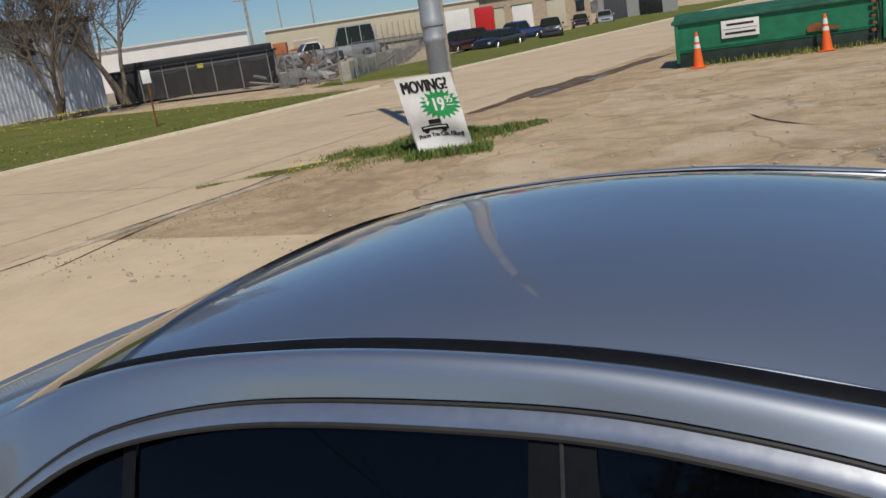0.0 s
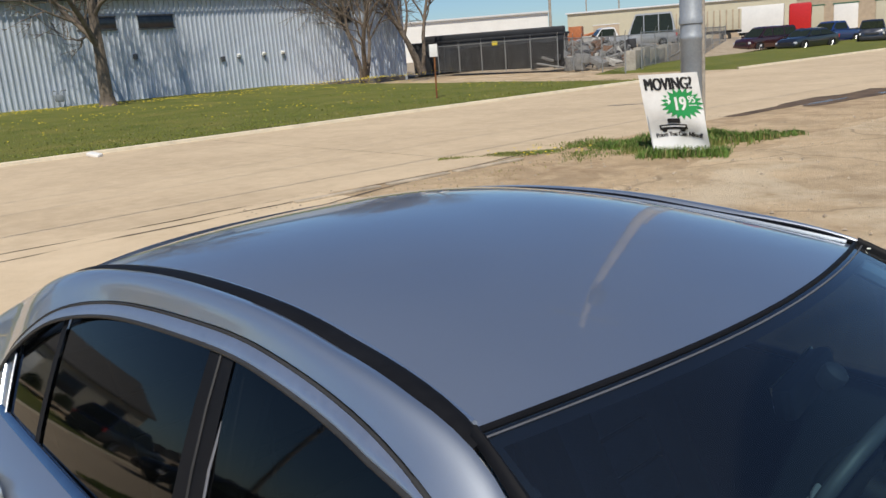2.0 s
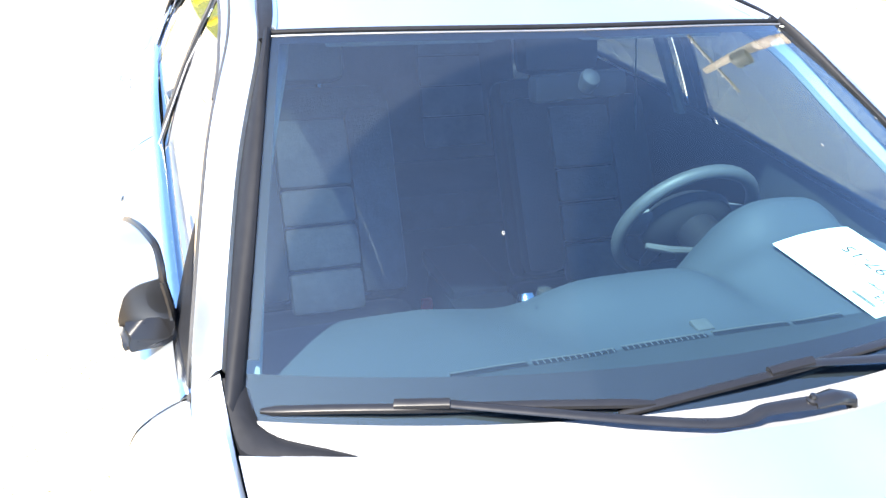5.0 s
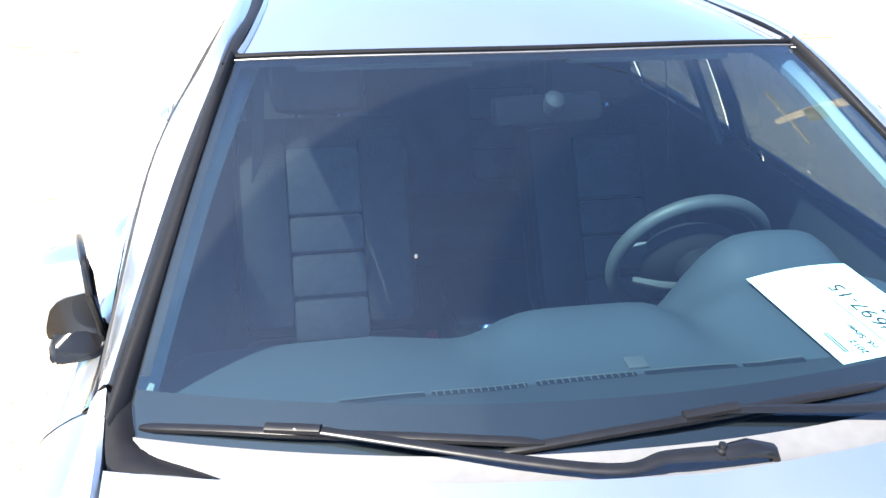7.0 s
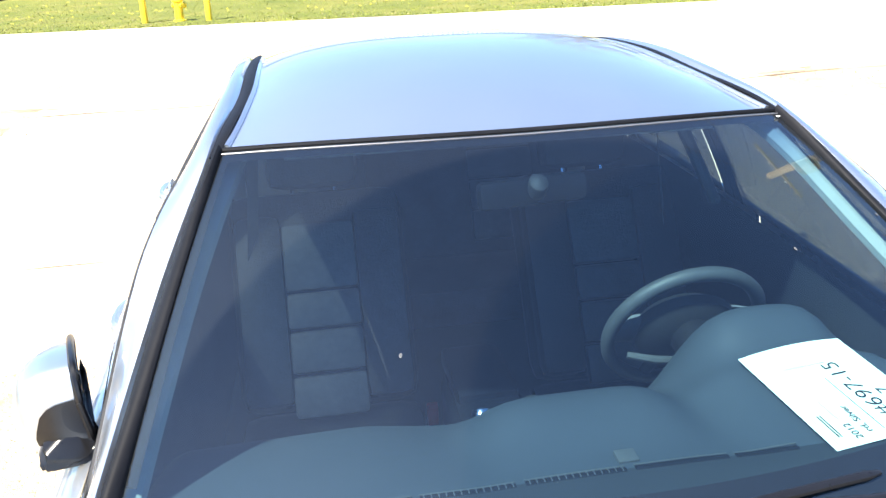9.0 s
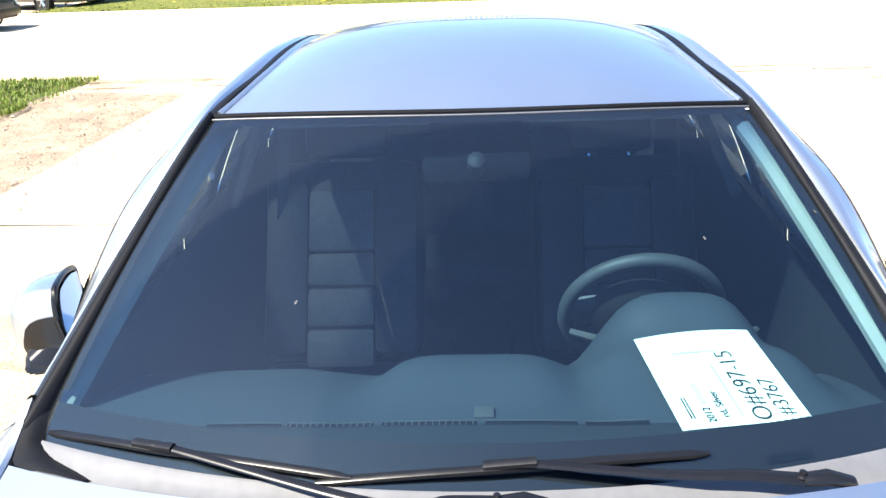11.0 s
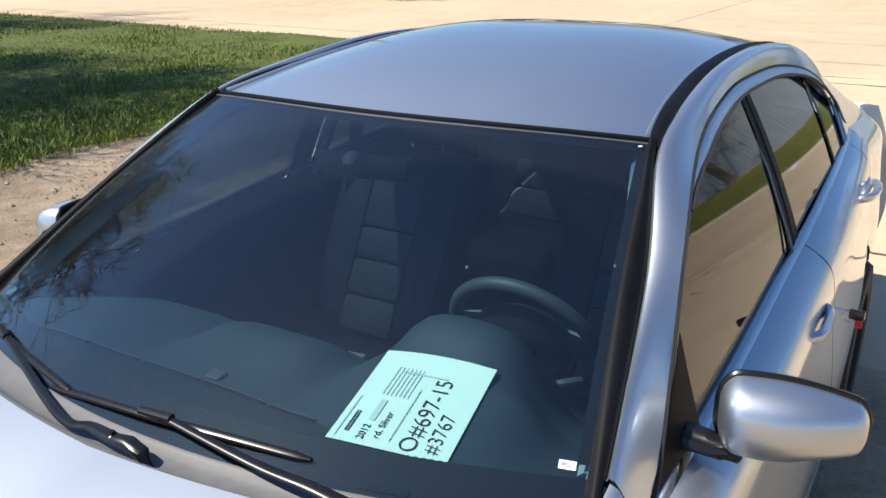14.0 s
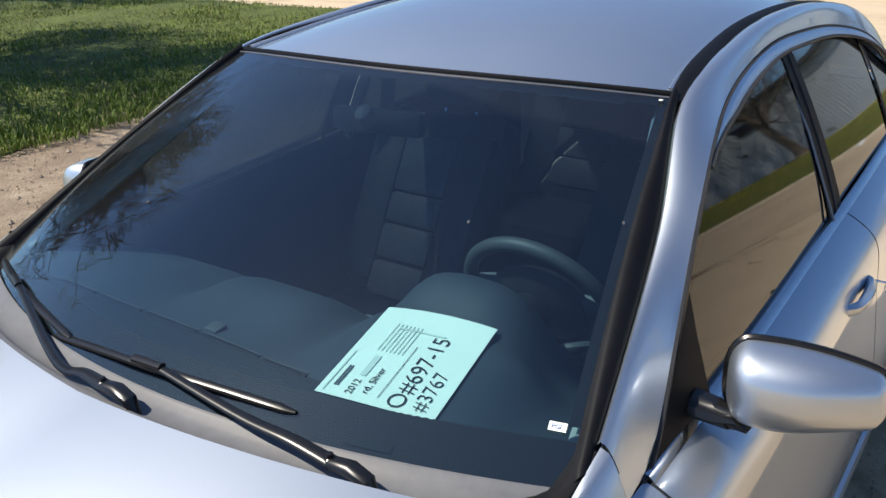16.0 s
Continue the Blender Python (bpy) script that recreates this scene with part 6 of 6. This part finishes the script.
for k in range(4):
    sh = thing("shrub", (-39.6 + .2 * k, -12.2 - k * 2.4, .4), "dark rounded shrub before the bungalow", "shrub", "bungalow shrubs")
    V, F, rr = [], [], random.Random(90 + k)
    for _ in range(1400):
        d = Vector((rr.gauss(0, 1), rr.gauss(0, 1), rr.gauss(0, 1))).normalized() * rr.uniform(.45, .85)
        c = Vector((d.x, d.y, abs(d.z) * 1.1 + .1))
        a, s = Vector((rr.gauss(0, 1), rr.gauss(0, 1), rr.gauss(0, 1))).normalized(), .07
        u = a.orthogonal().normalized()
        q = len(V)
        V += [tuple(c - a * s), tuple(c + u * s * .6), tuple(c + a * s), tuple(c - u * s * .6)]
        F.append((q, q + 1, q + 2, q + 3))
    me = bpy.data.meshes.new("foliage")
    me.from_pydata(V, [], F)
    me.materials.append(BUSH)
    ob = new("foliage", me)
    ob.parent = sh
    part("stem", tube([(0, 0, -.1), (0, 0, .7)], .05, 6), BARK, sh)
# street furniture beyond the curb
YPAINT = simple("yellow_paint", (.80, .55, .02), .5, vary=.12)
for x, y in ((-22.75, -4.45), (-22.7, -2.75)):
    bl = thing("bollard", (x, y, .10), "yellow steel bollard guarding the hydrant", "bollard", "yellow bollards")
    part("bollard_tube", lathe([(.085, -.1), (.085, 1.0), (.07, 1.06), (.0005, 1.09)], 16), YPAINT, bl)
hy = thing("fire_hydrant", (-22.9, -3.55, .10), "yellow fire hydrant between bollards", "hydrant")
part("barrel", lathe([(.17, -.05), (.17, .05), (.12, .07), (.115, .52), (.15, .54), (.15, .59), (.12, .62), (.09, .72), (.03, .76), (.03, .82), (.0005, .83)], 18), YPAINT, hy)
for a in (0, 90, 180):
    part("nozzle", lathe([(.06, .10), (.06, .17), (.075, .18), (.075, .22), (.0005, .23)], 12, pose(0, 0, .43, 0, 90, a + 40)), YPAINT, hy)
up = thing("wooden_post", (-27.4, -21.6, 0), "weathered wooden post in the grass", "post")
part("shaft", tube([(0, 0, -.1), (0, 0, 7.5)], [.16, .12], 12), WOODP, up)
for x, y, w in ((-24.5, -20.0, 2.2), (-27.6, -23.0, 2.6)):
    tagged(part("grass_patch", grid([[(x + w * q * math.cos(a) * 1.5, y + w * q * math.sin(a), .03 + .02 * (1 - q)) for a in [2 * math.pi * k / 24 for k in range(25)]] for q in (.01, .5, .8 , 1)]), LAWN), "patch of grass beside the yard drive", "grass", kind="structure")
lit = thing("litter", (-19.9, 6.4, .02), "crumpled litter on the street", "litter")
part("scrap", box((0, 0, .04), (.35, .2, .08), .03, pose(0, 0, 0, 8, 12, 30)), SIGNW, lit)

# ---- vehicles ----
VGLASS = simple("vehicle_glass", (.02, .024, .0100), .06, vary=.2)
LAMP = simple("clear_lamp", (.62, .63, .65), .15, vary=.05)
PLATE = simple("bumper_black", (.03, .03, .032), .5, vary=.2)


def vehicle(name, at, rz, dims, coat, style, label):
    """A parked vehicle; x is its front."""
    L, W, H = dims
    v = thing(name, at, label, "car" if style == "sedan" else style, "vehicles in the street", rz=rz)
    h = L / 2
    belt = {"sedan": .92, "suv": 1.05, "van": 1.12, "minivan": 1.02, "pickup": 1.08}[style]
    nose = {"sedan": .78, "suv": 1.0, "van": 1.10, "minivan": .92, "pickup": 1.02}[style]
    tail = {"sedan": .98, "suv": 1.05, "van": 1.12, "minivan": 1.02, "pickup": 1.05}[style]
    cab = {"sedan": (.26, .10, -.22, -.40), "suv": (.22, .10, -.42, -.48), "van": (.34, .26, -.47, -.49), "minivan": (.30, .14, -.43, -.48), "pickup": (.22, .10, -.12, -.17)}[style]
    top = line_at([(h, W * .36, nose * .80), (h * .93, W * .43, nose), (cab[0] * L, W * .475, belt + .0), (0, W * .485, belt), (-h * .6, W * .48, tail), (-h * .93, W * .45, tail), (-h, W * .40, tail * .86)])
    rows = []
    for i in range(29):
        x = h - L * i / 28
        y, z = top(x)
        sec = [(-y * .82, z + .02), (-y, z - .04), (-y - W * .012, z * .72), (-y - W * .005, .42), (-y * .93, .26)]
        rows.append([(x, a, c) for a, c in sec[::-1]] + [(x, 0, z + .045)] + [(x, -a, c) for a, c in sec])
    bm = grid(rows)
    nv = len(rows[0])
    bm.verts.ensure_lookup_table()
    bm.faces.new(bm.verts[:nv]); bm.faces.new(bm.verts[-nv:])
    part("body", bm, coat, v)
    x0, x1, x2, x3 = [c * L for c in cab]
    wt = W * .37
    roofz = H
    bm = bmesh.new()
    A = [(x0, belt), (x1, roofz - .06), (x1 - .15, roofz), (x2 + .15, roofz), (x2, roofz - .06), (x3, tail if style != "pickup" else belt)]
    yb = lambda z: W * .465 + (wt - W * .465) * (z - belt) / (roofz - belt)
    add_grid(bm, [[(x, s * yb(z) * q, z + .03 * (1 - q * q) * (z > belt + .2)) for s, q in ((-1, 1), (-1, .5), (1, 0), (1, .5), (1, 1))] for x, z in A])
    for s in (-1, 1):
        vs = [bm.verts.new((x, s * yb(z), z)) for x, z in A]
        bm.faces.new(vs)
    part("cabin", bm, coat, v)
    lerp = lambda a, b2, t: a + (b2 - a) * t
    part("windshield", grid([[(lerp(x0, x1, t) + .018, s * yb(lerp(belt, roofz - .06, t)) * .90, lerp(belt, roofz - .06, t) + .012) for s in (-1, 0, 1)] for t in (.06, .5, .92)]), VGLASS, v)
    part("back_window", grid([[(lerp(x3, x2, t) - .018, s * yb(lerp(tail, roofz - .06, t)) * .86, lerp(tail, roofz - .06, t) + .012) for s in (-1, 0, 1)] for t in (.12, .5, .90)]), VGLASS, v)
    nwin = {"sedan": 2, "suv": 3, "van": 1, "minivan": 3, "pickup": 1}[style]
    for s in (-1, 1):
        zt, zb = roofz - .12, belt + .05
        e0, e1 = x0 - .16, (x3 + .20 if style != "van" else x1 - 1.0)
        for k in range(nwin):
            a, c = lerp(e0, e1, k / nwin) - .035, lerp(e0, e1, (k + 1) / nwin) + .035
            cx = lambda x, z: min(max(x, lerp(x3, x2, (z - belt) / (roofz - belt)) + .12), lerp(x0, x1, (z - belt) / (roofz - belt)) - .10)
            part("side_window", grid([[(cx(x, z), s * (yb(z) + .012), z) for x in (a, (a + c) / 2, c)] for z in (zb, (zb + zt) / 2, zt)]), VGLASS, v)
        part("head_lamp", box((h - .12, s * W * .36, nose * .72), (.22, .30, .15), .04), LAMP, v)
        part("tail_lamp", box((-h + .08, s * W * .40, tail * .82), (.14, .16, .26), .03), RED, v)
        part("door_mirror", box((x0 - .10, s * (W * .5 + .08), belt + .08), (.12, .18, .14), .03), coat, v)
        for ax in (h * .62, -h * .58):
            m = pose(ax, s * (W / 2 - .10), .34, 90, 0, 0)
            w = part("wheel", lathe([(.20, -.11), (.30, -.11), (.335, -.07), (.34, 0), (.335, .07), (.30, .11), (.20, .11)], 24, m), TYRE, v)
            part("rim", lathe([(.215, .112 * -s), (.20, .095 * -s), (.06, .085 * -s), (.0005, .09 * -s)], 20, m), PLATE, w)
            for k in range(6):
                a = 2 * math.pi * k / 6
                part("spoke", tube([m @ Vector((.03 * math.cos(a), .03 * math.sin(a), -s * .105)), m @ Vector((.205 * math.cos(a), .205 * math.sin(a), -s * .110))], [.050, .046], 5, flat=.4), ALLOY, w)
            part("wheel_arch", lathe([(.36, .05 * -s), (.385, .125 * -s), (.36, .13 * -s)], 24, m), PLATE, v)
    part("front_bumper", box((h - .03, 0, .42), (.16, W * .86, .24), .06), coat if style in ("sedan", "minivan") else PLATE, v)
    part("rear_bumper", box((-h + .02, 0, .46), (.16, W * .86, .24), .06), coat if style in ("sedan", "minivan") else PLATE, v)
    part("grille", box((h + .0, 0, nose * .70), (.10, W * .5, .14), .02), PLATE, v)
    if style == "pickup":
        part("bed_rim", box((-h * .60, 0, tail + .03), (L * .33, W * .93, .05), .02), PLATE, v)
    return v


MAROON = paint("maroon_paint", (.045, .008, .012), .1, .35, .3)
NAVY = paint("dark_navy_paint", (.018, .022, .035), .1, .3, .3)
BLUEP = paint("blue_paint", (.02, .05, .20), .1, .3, .3)
BLKP = paint("black_paint", (.012, .012, .014), .1, .28, .2)
WHT = paint("white_paint", (.75, .75, .74), .03, .4, .0)
SIL2 = paint("light_silver_paint", (.55, .56, .58), .05, .35, .6)
vehicle("minivan", (-30.6, 61.6, 0), 250, (4.8, 1.95, 1.75), MAROON, "minivan", "dark red minivan parked beside the street")
vehicle("sedan", (-25.6, 57.6, 0), 258, (4.7, 1.8, 1.42), NAVY, "sedan", "dark sedan parked beside the street")
vehicle("pickup_truck", (-28.6, 68.5, 0), 255, (5.3, 1.95, 1.75), BLUEP, "pickup", "blue pickup truck parked beside the street")
vehicle("crossover", (-24.2, 65.0, 0), 290, (4.7, 1.85, 1.65), NAVY, "suv", "dark crossover parked beside the street")
vehicle("far_sedan", (-31.2, 94.0, 0), 290, (4.6, 1.8, 1.45), BLKP, "sedan", "black sedan parked by the depot")
vehicle("compact_car", (-27.2, 90.0, 0), 290, (4.3, 1.75, 1.50), SIL2, "sedan", "light silver compact car by the depot")
vehicle("parked_suv", (-25.2, -13.9, 0), 240, (4.9, 1.9, 1.75), NAVY, "suv", "dark blue suv parked on the grass")
vehicle("white_van", (-22.4, -33.0, 0), 285, (5.4, 2.0, 2.1), WHT, "van", "white cargo van parked in the yard drive")
vehicle("dark_wagon", (-27.4, -37.5, 0), 275, (4.8, 1.9, 1.75), BLKP, "suv", "black wagon parked in the yard drive")
vehicle("passing_car", (-17.9, -13.5, .006), 93, (4.6, 1.8, 1.45), simple("worn_black_paint", (.006, .006, .007), .25, vary=.2, Specular_IOR_Level=.22), "sedan", "black sedan on the street")
vehicle("silver_truck", (-41.2, 61.0, .85), 215, (5.6, 2.3, 2.7), simple("dull_silver_truck_paint", (.36, .38, .40), .45, .3, vary=.12), "suv", "dull silver crew truck in the fenced yard")
vehicle("white_pickup", (-45.0, 61.0, .85), 232, (5.2, 2.0, 1.85), WHT, "pickup", "white pickup truck in the fenced yard")
tr = thing("grain_trailer", (-42.5, 72.0, .6), "ribbed tan trailer in the yard", "trailer", rz=32)
part("hopper", box((0, 0, 2.0), (7.5, 2.4, 1.8), .04), BEIGE, tr)
for k in range(14):
    part("stake_rib", box((-3.6 + k * .55, -1.24, 2.0), (.12, .10, 1.8), .01), TAN, tr)
part("frame", box((0, 0, .95), (7.6, 1.2, .25), .03), PLATE, tr)
for x in (-2.6, -1.5, 2.4):
    part("trailer_wheel", lathe([(.2, -.14), (.48, -.14), (.5, 0), (.48, .14), (.2, .14)], 20, pose(x, -1.0, .5, 90, 0, 0)), TYRE, tr)
bt = thing("box_truck", (-43.0, 88.6, .3), "white box truck with red cab", "truck", rz=24)
part("cargo_box", box((-1.6, 0, 2.3), (4.6, 2.4, 2.7), .03), WHITEB, bt)
cabp = part("cab", box((2.3, 0, 2.2), (2.2, 2.3, 2.7), .25), RED, bt, "red cab")
part("windshield", box((3.40, 0, 2.7), (.06, 1.9, .8), .02), VGLASS, cabp)
part("chassis", box((0, 0, .8), (7.6, 1.2, .3), .03), PLATE, bt)
for x in (-2.8, -1.7, 2.5):
    for s in (-1, 1):
        part("truck_wheel", lathe([(.2, -.14), (.48, -.14), (.5, 0), (.48, .14), (.2, .14)], 20, pose(x, s * 1.0, .5, 90, 0, 0)), TYRE, bt)
og = thing("loader", (-48.6, 61.5, .9), "orange loader in the fenced yard", "machine", rz=30)
OGM = simple("faded_orange_paint", (.42, .14, .05), .6, vary=.25)
part("cab", box((0, 0, 1.4), (1.2, 1.3, 1.5), .08), OGM, og)
part("engine_hood", box((-1.2, 0, .95), (1.6, 1.2, .9), .08), OGM, og)
part("boom", tube([(.3, .5, 1.2), (1.8, .5, 1.5), (2.5, .5, .6)], .12, 6), OGM, og)
part("bucket", box((2.7, 0, .5), (.5, 1.7, .6), .05), PLATE, og)
for x in (-1.4, .9):
    for s in (-1, 1):
        part("loader_wheel", lathe([(.2, -.16), (.46, -.16), (.5, 0), (.46, .16), (.2, .16)], 18, pose(x, s * .75, .5, 90, 0, 0)), TYRE, og)
for k, (x, y, h) in enumerate(((-57, 68, 8.5), (-121, 157, 15), (-100, 140, 13), (-72, 150, 14), (-60, 160, 14))):
    up = thing("far_pole", (x, y, 0), "distant wooden utility pole with crossarm", "pole", "distant poles")
    part("shaft", tube([(0, 0, -.1), (0, 0, h)], [.18, .12], 8), WOODP, up)
    part("cross_arm", box((0, 0, h - .7), (2.2, .12, .12), .01, pose(0, 0, 0, 0, 0, 40)), WOODP, up)
# far woods and roofs that close the horizon
WOODS = simple("far_bare_woods", (.17, .165, .16), .95, vary=.3, scale=.4)
rr = random.Random(7)
V, F = [], []
for k in range(2600):
    a = rr.uniform(0, 2 * math.pi)
    R = rr.uniform(320, 400)
    x, y, h, w = R * math.cos(a), R * math.sin(a), rr.uniform(3, 7), rr.uniform(2.0, 6.0)
    q = len(V)
    t = a + math.pi / 2
    for j in range(7):
        b2 = j / 6 * math.pi
        V.append((x + math.cos(t) * w * math.cos(b2) * rr.uniform(.7, 1.2), y + math.sin(t) * w * math.cos(b2), h * (.2 + .8 * math.sin(b2) * rr.uniform(.6, 1.1)) if 0 < j < 6 else 0))
    F.append(tuple(range(q, q + 7)))
me = bpy.data.meshes.new("far_woods")
me.from_pydata(V, [], F)
me.materials.append(WOODS)
tagged(new("far_woods", me), "distant bare woods round the place", "woods", kind="stuff")
